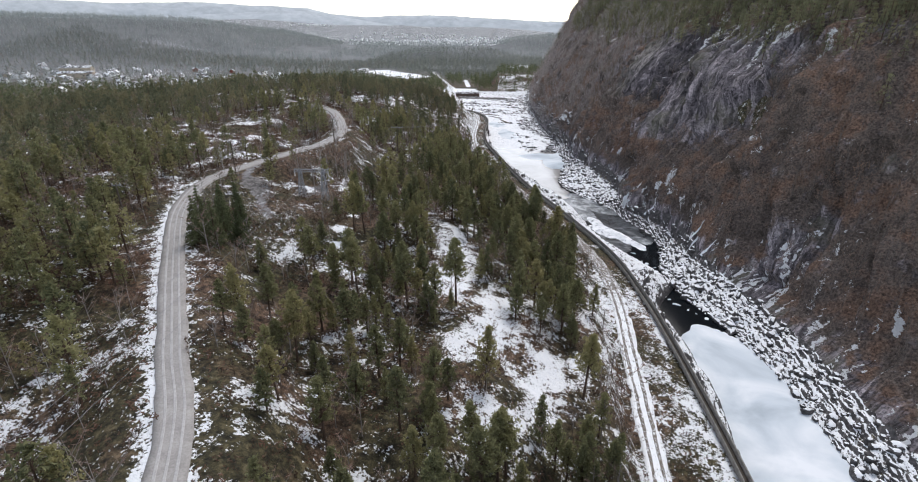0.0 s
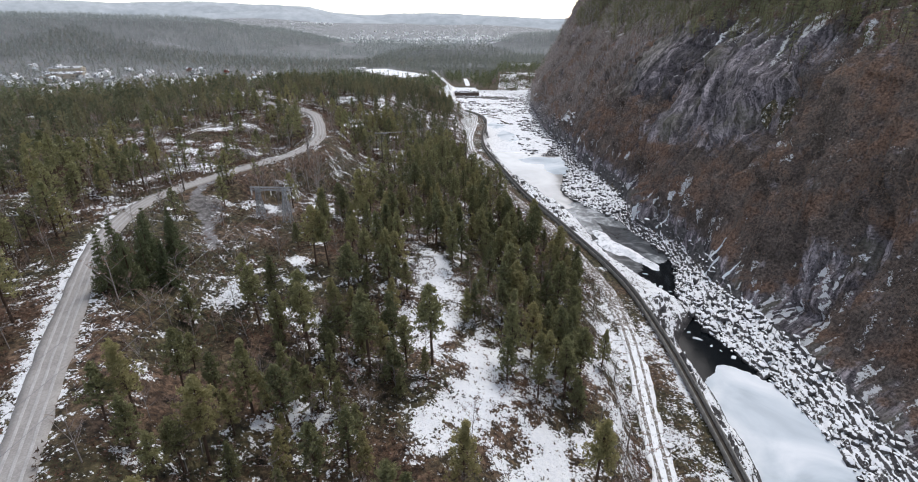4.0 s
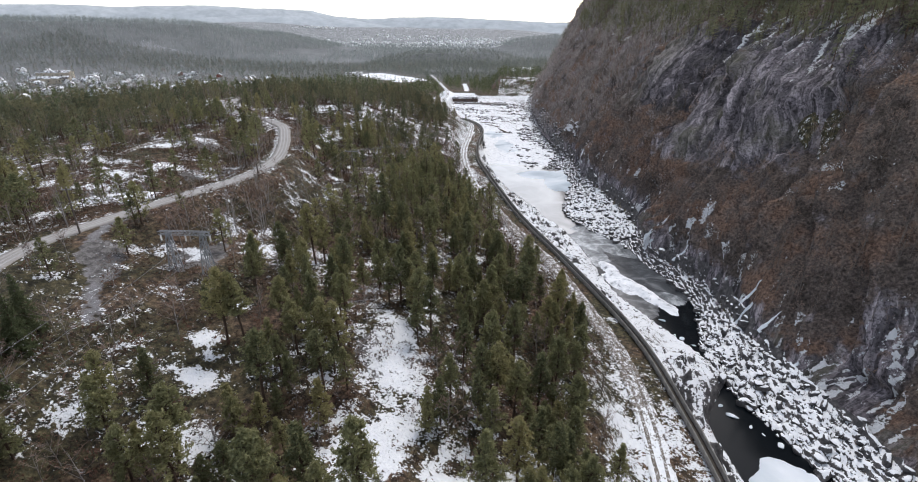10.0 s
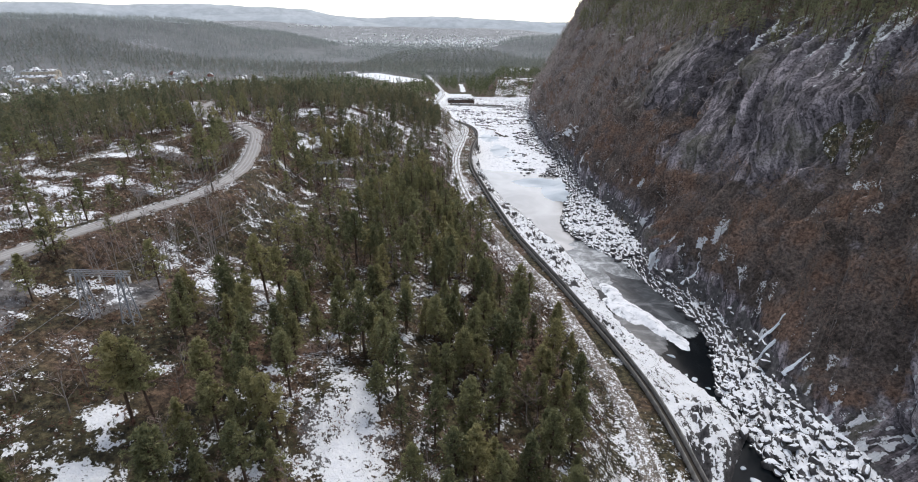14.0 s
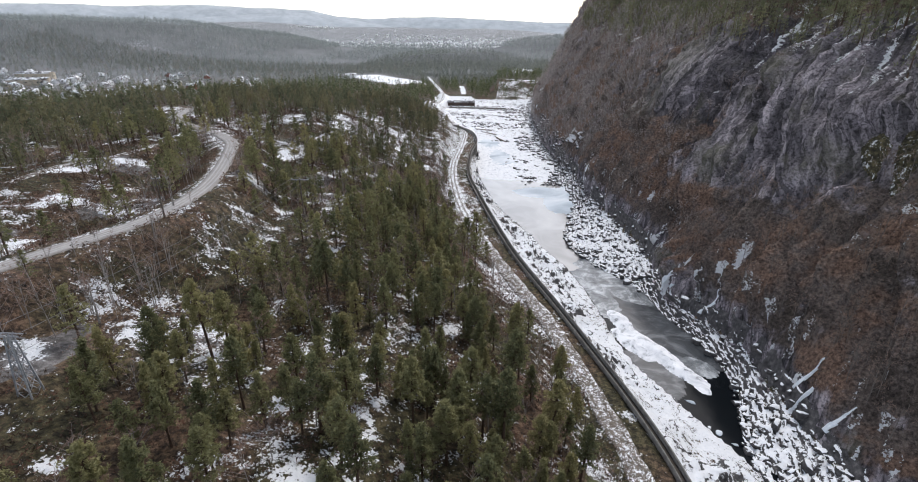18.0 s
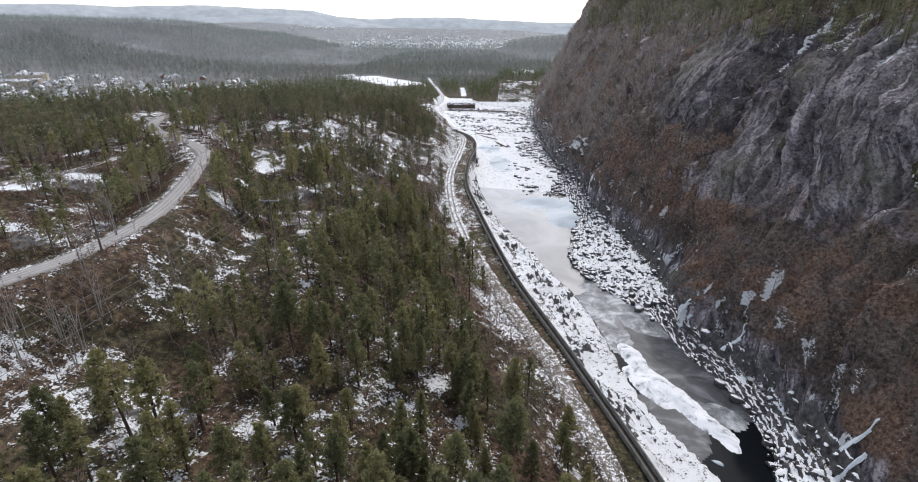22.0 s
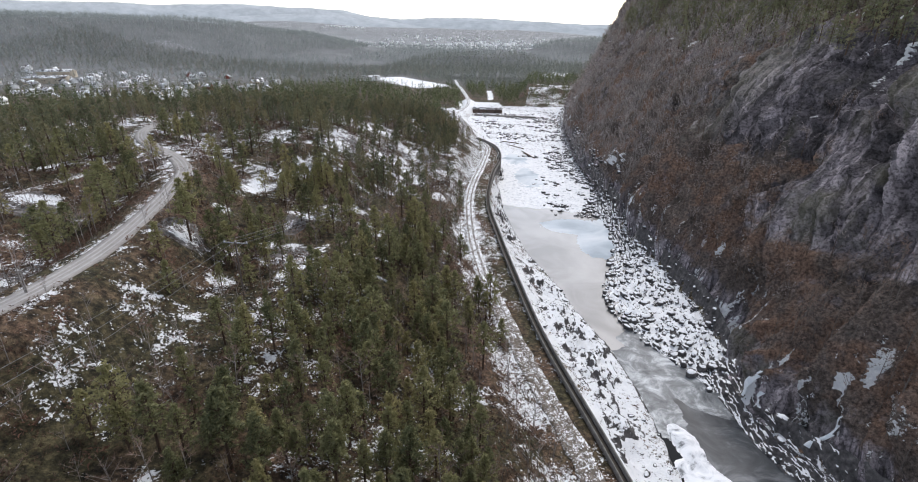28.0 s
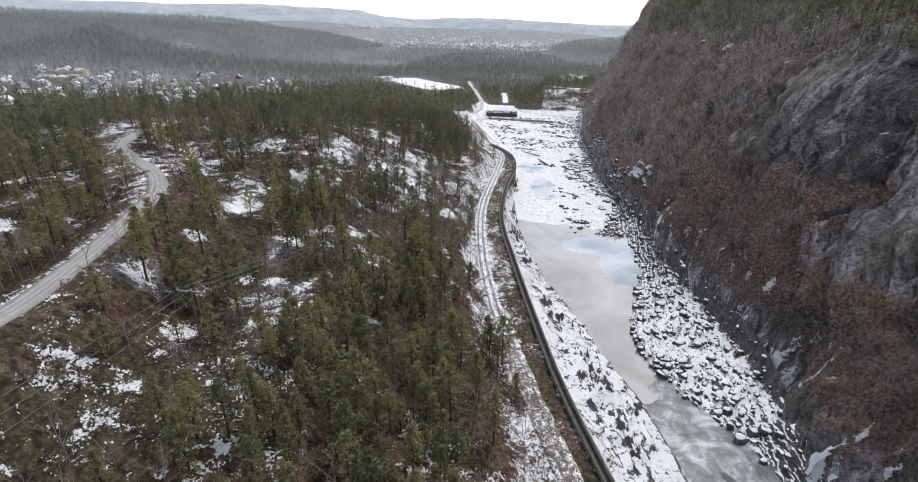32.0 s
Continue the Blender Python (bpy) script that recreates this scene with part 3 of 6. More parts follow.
SLABS = [(-43.5, 144.2, 5.2, 2.6, -8), (-50, 139, 3, 2.4, 0), (-53.4, 167, 0.8, 0.6, 0), (-8.4, 163, 1.8, 2.4, 0), (-28.8, 142.5, 1.8, 2.4, 0),
         (-59.2, 129.9, 2.2, 1.8, 0), (-42, 105, 2.6, 2, 0), (-41.6, 113.5, 1.8, 1.4, 0), (-68.9, 109.8, 1.2, 1.5, 0), (-51.4, 109, 0.8, 0.8, 0), (-48.2, 143.3, 1.4, 1.6, 0), (-39.3, 102.1, 1.2, 1, 0), (-46.7, 98.4, 0.8, 1, 0)]
SPECKLE = [(-51.5, 148.5, 3, 2.6, 0), (-47.5, 161, 2, 2.4, 0), (-16, 152, 5, 6, 0), (-9, 154, 4.5, 6, 0), (-29, 143, 4, 4.5, 0), (-38, 155, 3, 3, 0), (-46, 139, 6, 3, 0),
           (-22, 146, 5, 4, 0), (-3, 147, 5, 6, 0), (-9, 164, 4, 4, 0), (-46, 207, 6, 12, 10), (-40, 186, 5, 8, 20), (-20, 134, 7, 5, 0), (-36, 132, 6, 4, 0),
           (-50.2, 87.4, 3, 4, 0), (-53.6, 115, 3, 3, 0), (-49.6, 100.8, 3, 3, 0), (-59.7, 95.2, 2.5, 3, 0), (-50.8, 94.3, 3, 3, 0)]
PATCHES = SLABS + GLADE_SNOW + KNOLL_SNOW + WEST_SNOW + [(x, y, 0.58 * a, 0.58 * b, c) for x, y, a, b, c in HEATH_SNOW] + [(x, y, 0.8 * a, 0.8 * b, c) for x, y, a, b, c in RISE_SNOW]
ROCKS = [(-42, 143, 5.5, 3.6, 0), (-58, 127, 4, 9, 0), (-108, 204, 11, 6, 20), (-86, 180, 11, 5, 40), (-78, 300, 13, 10, 0), (-61, 315, 9, 14, 30), (-50, 304, 5, 9, 30), (-66, 116, 4, 6, 40), (-52, 212, 6, 6, 0),
         (-60, 228, 4, 6, 0), (-66, 199, 5, 4, 0), (-92, 150, 6, 9, 0), (-81, 246, 6, 8, 0), (-64, 340, 10, 12, 0), (-16, 112, 5, 6, 0), (-96, 300, 8, 7, 0)]


def ragged_spots(x, y, rows, seed, size, torn=1.9):
    """1 in the middle of any of a few turned ellipses, falling to 0 at a torn edge."""
    n = torn * (fbm(x / size, y / size, seed, 4) - 0.5)
    best = np.zeros(np.shape(x))
    for cx, cy, rx, ry, turn in rows:
        c, q = math.cos(radians(turn)), math.sin(radians(turn))
        dx, dy = x - cx, y - cy
        best = np.maximum(best, 1 - smooth(0.35, 1.4, np.hypot((c * dx + q * dy) / rx, (-q * dx + c * dy) / ry) + n))
    return best


def clearing(x, y):
    """Open spots of bare rock and snow among the pines."""
    return smooth(0.52, 0.66, fbm(x / 15, y / 11, 99, 3)) * smooth(18, 40, flume_x(y) - x)


def crag_at(x, y):
    """The bare crag along the middle of the hill across the valley."""
    u, v = 0.78 * (x + 725) + 0.63 * (y - 1045), 0.78 * (y - 1045) - 0.63 * (x + 725)
    return smooth(0.4, 0.56, fbm(x / 24, y / 24, 24, 3)) * np.exp(-((u / 150) ** 4 + (v / 70) ** 2))


def snow_amount(x, y, z):
    s = flume_x(y) - x
    a = 0.362 - 0.035 * smooth(180, 195, y) * (1 - smooth(235, 260, y)) + 0.2 * (fbm(x / 22, y / 22, 14, 3) - 0.5) + 0.26 * (fbm(x / 6, y / 6, 18, 3) - 0.5) + 0.17 * smooth(0.5, 0.62, fbm(x / 9, y / 9, 33, 2)) * smooth(0.42, 0.6, fbm(x / 2.2, y / 2.2, 34, 3)) + 0.04 * clearing(x, y) + 0.05 * np.exp(-(((x + 72) / 30) ** 2 + ((y - 308) / 36) ** 2)) + 0.02 * np.exp(-(((x + 103) / 34) ** 2 + ((y - 175) / 45) ** 2)) - 0.05 * smooth(-15, -30, x) * (1 - smooth(70, 90, y)) - 0.05 * smooth(-15, -35, x) * (1 - smooth(-85, -95, x)) * smooth(100, 120, y) * (1 - smooth(225, 240, y))
    a = np.where(s < 16, 0.48 + 0.4 * (fbm(x / 7, y / 7, 15, 3) - 0.5), a)
    a = np.where((s > 0.5) & (s < 5.5) & (y > 128), 0.41 - 0.09 * smooth(128, 140, y) * (1 - smooth(225, 250, y)) + 0.3 * (fbm(x / 6, y / 6, 19, 3) - 0.5), a)
    a = np.where(s < -1.0, 0.61 + 0.3 * (fbm(x / 9, y / 9, 16, 3) - 0.5), a)
    a = a - 0.09 * np.exp(-(((x + 57.5) / 4.5) ** 2 + ((y - 166) / 9) ** 2))
    for rows, most in ((PATCHES, 0.28), (SPECKLE, 0.13)):
        spot = ragged_spots(x, y, rows, 40, 3.4)
        a = np.where(spot > 0, np.maximum(a, 0.34 + most * spot), a)
    dist, _ = line_distance(x, y, ROAD)
    west = x < np.interp(y, ROAD[:, 1], ROAD[:, 0])
    a = np.where(dist < 4.4, np.maximum(a, np.where(west, 0.58, 0.46) - 0.08 * smooth(90, 120, y) - 0.2 * smooth(2.4, 4.4, dist)), a)
    a = np.where(x > bank_right(y), 0.5 + 0.25 * (fbm(x / 5, y / 5, 17, 3) - 0.5), a)
    a = np.where((s > -2) & (s < 12) & (y > 430) & (y < 720), 0.46, a)
    a = np.where(x > toe(y), 0.4, a)
    far = smooth(500, 700, np.hypot(x, y))
    town = np.exp(-(((x + 590) / 260) ** 2 + ((y - 690) / 170) ** 2))
    # Past 1500 m the town slope gets extra snow, partly to stand for haze.
    a = a * (1 - far) + far * np.where(((s > 0) & ((s > 12) | (y > 720))) | ((x < bank_left(y) - 6) & (y > 575)) | (y > 655) | ((y > 640) & (x > bank_right(y) + 4)), 0.22 + 0.2 * smooth(1500, 2000, np.hypot(x, y)), 0.66)
    glade = np.hypot((x + 14) / 22, (y - 890) / 60) + 1.2 * (fbm(x / 18, y / 18, 23, 2) - 0.5) < 0.9
    a = np.where(glade & (x < 40), 0.62, a)
    a = np.where((x > -38) & (x < toe(y)) & (y > 640) & (y < 712), 0.43 + 0.5 * (fbm(x / 10, y / 10, 37, 3) - 0.5), a)
    for pts in FARSNOW:
        a = np.where(line_distance(x, y, pts)[0] < 2.8, 0.8, a)
    crag = crag_at(x, y) * smooth(20, 30, z)
    return np.where(in_field(x, y), 1.0, a + 0.2 * town + 0.2 * crag)


gx = steps(-170, 125, 1.3, (-4900, 4900), 1.16)
gy = np.r_[steps(24, 440, 1.3, (-700, 440), 1.14), np.arange(444, 960, 4.0), steps(960, 964, 4.0, (960, 4900), 1.14)]
GX, GY = np.meshgrid(gx, gy)
GZ = height(GX, GY)
deep = GX - toe(GY)
sunk = GZ - 11.0 * smooth(0.5, 4, deep) * (1 - smooth(92, 104, deep)) * smooth(45, 60, GY) * (1 - smooth(720, 745, GY))
# 'wood' rises with distance and blends in the ground colour paled for haze.
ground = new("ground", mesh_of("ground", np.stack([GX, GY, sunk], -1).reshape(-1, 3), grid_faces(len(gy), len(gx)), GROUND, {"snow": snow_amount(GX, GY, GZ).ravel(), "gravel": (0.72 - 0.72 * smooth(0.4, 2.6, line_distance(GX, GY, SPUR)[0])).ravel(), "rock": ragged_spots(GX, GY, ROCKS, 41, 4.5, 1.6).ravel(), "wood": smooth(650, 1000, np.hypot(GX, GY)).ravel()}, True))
tagged(ground, "brown heath and moss ground under torn patches of snow", "ground", kind="structure")

# ---- the cliff over the river: its own sheet with ledges and joints ----
cy_ = np.r_[np.arange(52, 125, 0.85), np.arange(125, 330, 0.5), np.arange(330, 752, 1.9)]
cd_ = np.r_[np.arange(-1, 46, 0.32), np.arange(46, 108, 1.3)]
CD, CY = np.meshgrid(cd_, cy_)
CX = toe(CY) + CD
CZ = cliff_height(CD, CY) + (fbm(CX / 30, CY / 30, 31, 4) - 0.5) * 14 * smooth(20, 90, CD)
dip, strike = (4.5 * CY - 2.9 * CZ) / 5.35, (4.5 * CZ + 2.9 * CY) / 5.35


def stepped(period, seed, wander):
    """Slabs that lean over one another: each rises slowly and breaks off."""
    q_ = dip / period + wander * (fbm(CY / 19, CZ / 19, seed, 3) - 0.5)
    return (q_ - np.floor(q_)) ** 1.5 * (0.35 + 1.3 * vnoise(np.floor(q_) * 3.7, strike / 16, seed + 5)) - 0.4


slabs = fbm(dip / 18, strike / 44, 51, 3) - 0.5
warp = 0.5 * (fbm(CY / 7, CZ / 7, 58, 3) - 0.5)
big_tag, big_u, _ = cells(dip / 8.5 + warp * 0.4, strike / 21, 71)
small_tag, small_u, small_v = cells(dip / 2.2 + warp * 0.6, strike / 19 + warp * 0.5, 75)
chip_tag, chip_u, _ = cells(dip / 1.3 + warp, strike / 8 + warp, 79)
gully = np.clip(0.16 - np.abs(fbm(CY / 24, CZ / 70, 57, 3) - 0.5), 0, 1) / 0.16
fine = fbm(dip / 1.2, strike / 6.0, 61, 3) - 0.5
face = np.maximum(np.exp(-(((CY - 230) / 30) ** 4)) * smooth(24, 38, CZ + 0.12 * (CY - 230)), 0.85 * np.exp(-(((CY - 292) / 36) ** 2)) * smooth(34, 48, CZ)) * (1 - smooth(68, 78, CZ))
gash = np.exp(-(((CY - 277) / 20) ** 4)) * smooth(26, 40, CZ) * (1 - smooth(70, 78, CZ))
outcrop = smooth(0.53, 0.62, fbm(dip / 9, strike / 16, 66, 3))
cleft = np.exp(-(((dip - 141) / 3.2) ** 2)) * smooth(20, 30, CZ) * (1 - smooth(54, 62, CZ)) + 0.8 * np.exp(-(((dip - 193) / 4) ** 2)) * smooth(34, 44, CZ) * (1 - smooth(64, 72, CZ))
broken = (small_tag - 0.5) * 3.0 + small_u * 1.5 + small_v * 0.7 + (chip_tag - 0.5) * 1.6 + chip_u * 0.9 + fine * 0.5
out = slabs * 9 + (big_tag - 0.5) * (5.5 - 2.5 * face) + big_u * 3.0 + broken * (0.9 * np.clip(0.4 + 0.6 * smooth(14, 30, CZ) + 0.6 * smooth(175, 195, CY), 0, 1)) - gully * 3.0 - cleft * 5.0
out = out + stepped(13, 65, 0.8) * 4.5 + stepped(5.2, 91, 0.5) * (1.6 + 2.6 * gash) + stepped(1.9, 92, 0.5) * (0.4 + 0.9 * gash)
out = out * smooth(-1, 5 + 9 * (1 - smooth(165, 190, CY)), CD) * (0.6 + 0.4 * smooth(165, 190, CY)) * (1 - 0.55 * smooth(46, 74, CD))
for _ in range(2):
    out[1:-1, 1:-1] = 0.4 * out[1:-1, 1:-1] + 0.15 * (out[2:, 1:-1] + out[:-2, 1:-1] + out[1:-1, 2:] + out[1:-1, :-2])
rough = (chip_tag - 0.5) * 0.5 + (fbm(dip / 0.9, strike / 2.4, 62, 3) - 0.5) * 1.5
out = out + rough * smooth(1, 6, CD) * (1 - 0.55 * smooth(46, 74, CD))
CX = CX - out * 0.85
CZ = CZ + out * 0.3
bare = face + 0.25 * outcrop * smooth(25, 45, CZ) + 0.7 * (1 - smooth(6, 14, CZ)) * smooth(150, 180, CY) + 0.5 * (1 - smooth(4, 9, CZ)) + 0.5 * np.exp(-(((CY - 143) / 6.5) ** 4)) * (1 - smooth(24, 31, CZ))
litter = 0.66 - 0.54 * np.clip(bare, 0, 1)
csnow = 0.15 - 0.2 * (1 - smooth(0, 4, CD)) * smooth(320, 350, CY) + 0.12 * np.exp(-(((CY - 190) / 60) ** 2 + ((CZ - 72) / 9) ** 2)) + 0.2 * np.exp(-(((CZ - 72) / 9) ** 2)) * smooth(0.47, 0.58, fbm(dip / 4, strike / 14, 101, 3)) + 0.02 * (1 - smooth(5, 12, CZ)) + 0.42 * np.exp(-(((CY - 144) / 9) ** 2)) * (1 - smooth(22, 30, CZ)) * smooth(0.54, 0.62, fbm((CY + 0.4 * CZ) / 0.7, CZ / 9, 94, 2))
csnow = csnow + 0.3 * np.exp(-(((CY - 236) / 26) ** 2)) * smooth(59, 63, CZ) * (1 - smooth(72, 77, CZ)) * smooth(0.5, 0.6, fbm(dip / 1.2, strike / 12, 95, 2)) + 0.4 * np.exp(-(((CY - 183) / 12) ** 2 + ((CZ - 40) / 5) ** 2)) * smooth(0.5, 0.6, fbm(CY / 3, CZ / 2, 96, 2)) + 0.3 * smooth(0.57, 0.68, fbm(dip / 1.6, strike / 10, 97, 2)) * (1 - face) * smooth(0.45, 0.6, fbm(CY / 25, CZ / 20, 100, 2)) + 0.34 * np.exp(-(((CY - 206) / 15) ** 2)) * (1 - smooth(12, 21, CZ)) * smooth(0.5, 0.6, fbm(CY / 1.6, CZ / 6, 93, 2))
csnow = csnow + 0.42 * smooth(0.6, 0.68, fbm(dip / 0.9, strike / 5, 98, 2)) * (1 - smooth(14, 30, CZ)) + 0.35 * np.exp(-(((CY - 222) / 14) ** 2 + ((CZ - 62) / 7) ** 2)) * smooth(0.5, 0.58, fbm(dip / 0.8, strike / 9, 99, 2))
csnow = csnow + (0.2 * gash * smooth(40, 46, CZ) + 0.16 * np.exp(-(((CY - 277) / 13) ** 2 + ((CZ - 65) / 6) ** 2))) * smooth(0.58, 0.66, fbm(dip / 0.5, strike / 10, 103, 2))
# 'tone' differs from block to block and is lowered along the gash.
cliff = new("cliff", mesh_of("cliff", np.stack([CX, CY, CZ], -1).reshape(-1, 3), grid_faces(len(cy_), len(cd_)), CLIFF,
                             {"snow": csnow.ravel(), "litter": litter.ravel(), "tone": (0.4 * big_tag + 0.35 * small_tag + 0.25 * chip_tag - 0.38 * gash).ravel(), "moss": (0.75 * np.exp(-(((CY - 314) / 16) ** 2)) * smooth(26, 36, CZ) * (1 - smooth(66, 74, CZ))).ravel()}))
tagged(cliff, "dark grey gneiss cliff with snowy ledges and brown leaf litter", "cliff", kind="structure")

# ---- roads ----
def ribbon(name, pts, low, high, lift, mat, wobble=0.0, seed=0, crown=0.0, snow=None):
    """A strip of road from one offset to another beside a line, with its edges hanging into the ground."""
    t = np.gradient(pts[:, :2], axis=0)
    t /= np.linalg.norm(t, axis=1)[:, None]
    nrm = np.stack([t[:, 1], -t[:, 0]], 1)
    run = np.r_[0, np.cumsum(np.linalg.norm(np.diff(pts[:, :2], axis=0), axis=1))]
    a = low + wobble * (fbm(run / 3.0, run * 0 + seed, seed, 3) - 0.5)
    b = high + wobble * (fbm(run / 3.0, run * 0 + seed + 5, seed + 9, 3) - 0.5)
    cols = [(a, -0.35), (a, 0.0)] + [(a + (b - a) * q, crown * (1 - (2 * q - 1) ** 2)) for q in (0.2, 0.4, 0.6, 0.8)] + [(b, 0.0), (b, -0.35)]
    v = np.stack([np.stack([pts[:, 0] + nrm[:, 0] * o, pts[:, 1] + nrm[:, 1] * o, pts[:, 2] + lift + dz], 1) for o, dz in cols], 1)
    return mesh_of(name, v.reshape(-1, 3), grid_faces(len(pts), len(cols)), mat, None if snow is None else {"snow": np.repeat(snow(pts[:, 1]), len(cols))})


def track_snow(y):
    """The track is snowed over to the south, bare gravel through the wood, and frosted again beyond."""
    return np.interp(y, [0, 110, 135, 225, 250, 900], [0.66, 0.62, 0.46, 0.46, 0.54, 0.6])


road = tagged(new("road", ribbon("road", ROAD, -1.95, 1.95, 0.06, GRAVEL, 0.5, 1, 0.05)), "grey frozen gravel road with snow along its edges", "road", kind="structure")
for o in (-0.95, 0.0, 0.95):
    part("wheel_track", ribbon("wheel_track", ROAD, o - 0.16, o + 0.16, 0.12, PACKED, 0.12, int(o * 10) + 60), road, "pale line of packed frost between the wheel tracks")
track = tagged(new("track", ribbon("track", TRACK, -1.9, 1.9, 0.06, TRACK_MAT, 0.9, 2, 0.0, track_snow)), "snow-covered gravel track beside the timber flume", "track", kind="structure")
for o in (-0.8, 0.8):
    part("wheel_rut", ribbon("wheel_rut", TRACK, o - 0.3, o + 0.3, 0.1, RUT, 0.4, int(o * 10) + 80), track, "bare brown wheel rut")
tagged(new("lane", ribbon("lane", LANE, -1.1, 1.1, 0.05, SPUR_MAT, 1.0, 6)), "narrow pale gravel lane across the open heath", "track", kind="structure")

# ---- the broken rock between river and cliff ----
by_ = np.arange(56, 640, 0.6)
bq = np.linspace(0, 1, 44)
BX = (bank_right(by_) - 0.8)[:, None] + (toe(by_) + 2.5 - bank_right(by_))[:, None] * bq[None]
BY = np.repeat(by_[:, None], 44, 1)
lump, lump_u, _ = cells(BX / 1.5, BY / 1.5, 83)
chip_a, chip_b, _ = cells(BX / 0.8, BY / 0.8, 87)
BZ = np.maximum(height(BX, BY, False), -0.3) - 0.25 + 1.0 * lump + 0.7 * lump_u + 0.35 * chip_a + 0.5 * chip_b
BZ[:, 0] -= 1.2
shore = new("boulder_bed", mesh_of("boulder_bed", np.stack([BX, BY, BZ], -1).reshape(-1, 3), grid_faces(len(by_), 44), STONE))
tagged(shore, "broken rock and snow below the cliff", "rubble", kind="structure")

ly_ = np.arange(60, 470, 0.55)
lq = np.linspace(0, 1, 34)
LX = (flume_x(ly_) + 3.2)[:, None] + (bank_left(ly_) + 0.6 - flume_x(ly_) - 3.2)[:, None] * lq[None]
LY = np.repeat(ly_[:, None], 34, 1)
side = LX - flume_x(LY)
slab, slab_u, _ = cells(side / 2.6 + 0.8 * fbm(LX / 6, LY / 6, 84, 2), LY / 5.5, 85)
knob, knob_u, _ = cells(side / 1.2, LY / 1.7, 88)
LZ = np.maximum(height(LX, LY, False), -0.2) - 0.35 + (1.3 * slab + 0.7 * slab_u + 0.3 * knob + 0.35 * knob_u) * np.sin(np.pi * np.clip(lq, 0.04, 0.96))[None] * smooth(0.35, 0.6, fbm(LX / 11, LY / 16, 89, 3)) * 2.0
LZ[:, 0] -= 0.8
LZ[:, -1] -= 1.0
ledge = new("bank_ledges", mesh_of("bank_ledges", np.stack([LX, LY, LZ], -1).reshape(-1, 3), grid_faces(len(ly_), 34), LEDGE))
tagged(ledge, "snow-covered rock ledges along the river bank", "rock ledge", kind="structure")

# ---- the river ----
WATER, n_, l_, b_ = material("black_river_water", 0.1, 0.0, 0.1)
b_.inputs["Base Color"].default_value = (0.006, 0.008, 0.01, 1)
w_ = place(n_)
bump(n_, l_, b_, tex_noise(n_, l_, w_, 0.9, 4), 0.08, 0.05)
ICE, n_, l_, b_ = material("clear_grey_ice", 0.22, 0.0, 0.5)
w_ = place(n_)
l_.new(ramp(n_, l_, tex_noise(n_, l_, w_, 0.2, 9, 0.7, 0.5), (0.36, (0.07, 0.077, 0.085)), (0.5, (0.2, 0.215, 0.225)), (0.64, (0.6, 0.63, 0.65))), b_.inputs["Base Color"])
bump(n_, l_, b_, tex_noise(n_, l_, w_, 1.5, 5), 0.1, 0.03)
THIN, n_, l_, b_ = material("thin_dark_ice", 0.16, 0.0, 0.4)
w_ = place(n_)
l_.new(ramp(n_, l_, tex_noise(n_, l_, w_, 0.12, 6, 0.6, 1.2), (0.35, (0.03, 0.034, 0.038)), (0.52, (0.075, 0.08, 0.086)), (0.68, (0.2, 0.21, 0.22))), b_.inputs["Base Color"])
bump(n_, l_, b_, tex_noise(n_, l_, w_, 1.2, 4), 0.06, 0.02)
SNOWICE, n_, l_, b_ = material("snow_on_ice", 0.7, 0.0, 0.3)
w_ = place(n_)
l_.new(ramp(n_, l_, tex_noise(n_, l_, w_, 0.06, 5, 0.5, 0.8), (0.32, (0.4, 0.46, 0.51)), (0.48, (0.6, 0.66, 0.71)), (0.66, (0.82, 0.85, 0.88))), b_.inputs["Base Color"])
bump(n_, l_, b_, tex_noise(n_, l_, w_, 1.2, 5), 0.25, 0.06)
PACK, n_, l_, b_ = material("ragged_snow", 0.8, 0.0, 0.3)
w_ = place(n_)
l_.new(ramp(n_, l_, tex_noise(n_, l_, w_, 0.7, 7, 0.7, 0.5), (0.28, (0.08, 0.08, 0.084)), (0.35, (0.4, 0.41, 0.43)), (0.43, (0.8, 0.82, 0.85)), (0.56, (0.93, 0.94, 0.95))), b_.inputs["Base Color"])
bump(n_, l_, b_, tex_noise(n_, l_, w_, 0.8, 6, 0.65), 0.8, 0.4)

ry = np.r_[np.arange(-250, 40, 10), np.arange(40, 460, 2.0), np.arange(460, 660, 8)]
across = np.linspace(0, 1, 12)
RX = (bank_left(ry) - 3)[:, None] + ((toe(ry) + 1) - (bank_left(ry) - 3))[:, None] * across[None]
river = new("river", mesh_of("river", np.stack([RX, np.repeat(ry[:, None], 12, 1), np.zeros_like(RX)], -1).reshape(-1, 3), grid_faces(len(ry), 12), WATER, None, True))
tagged(river, "black open water of a half-frozen river", "river", kind="structure")


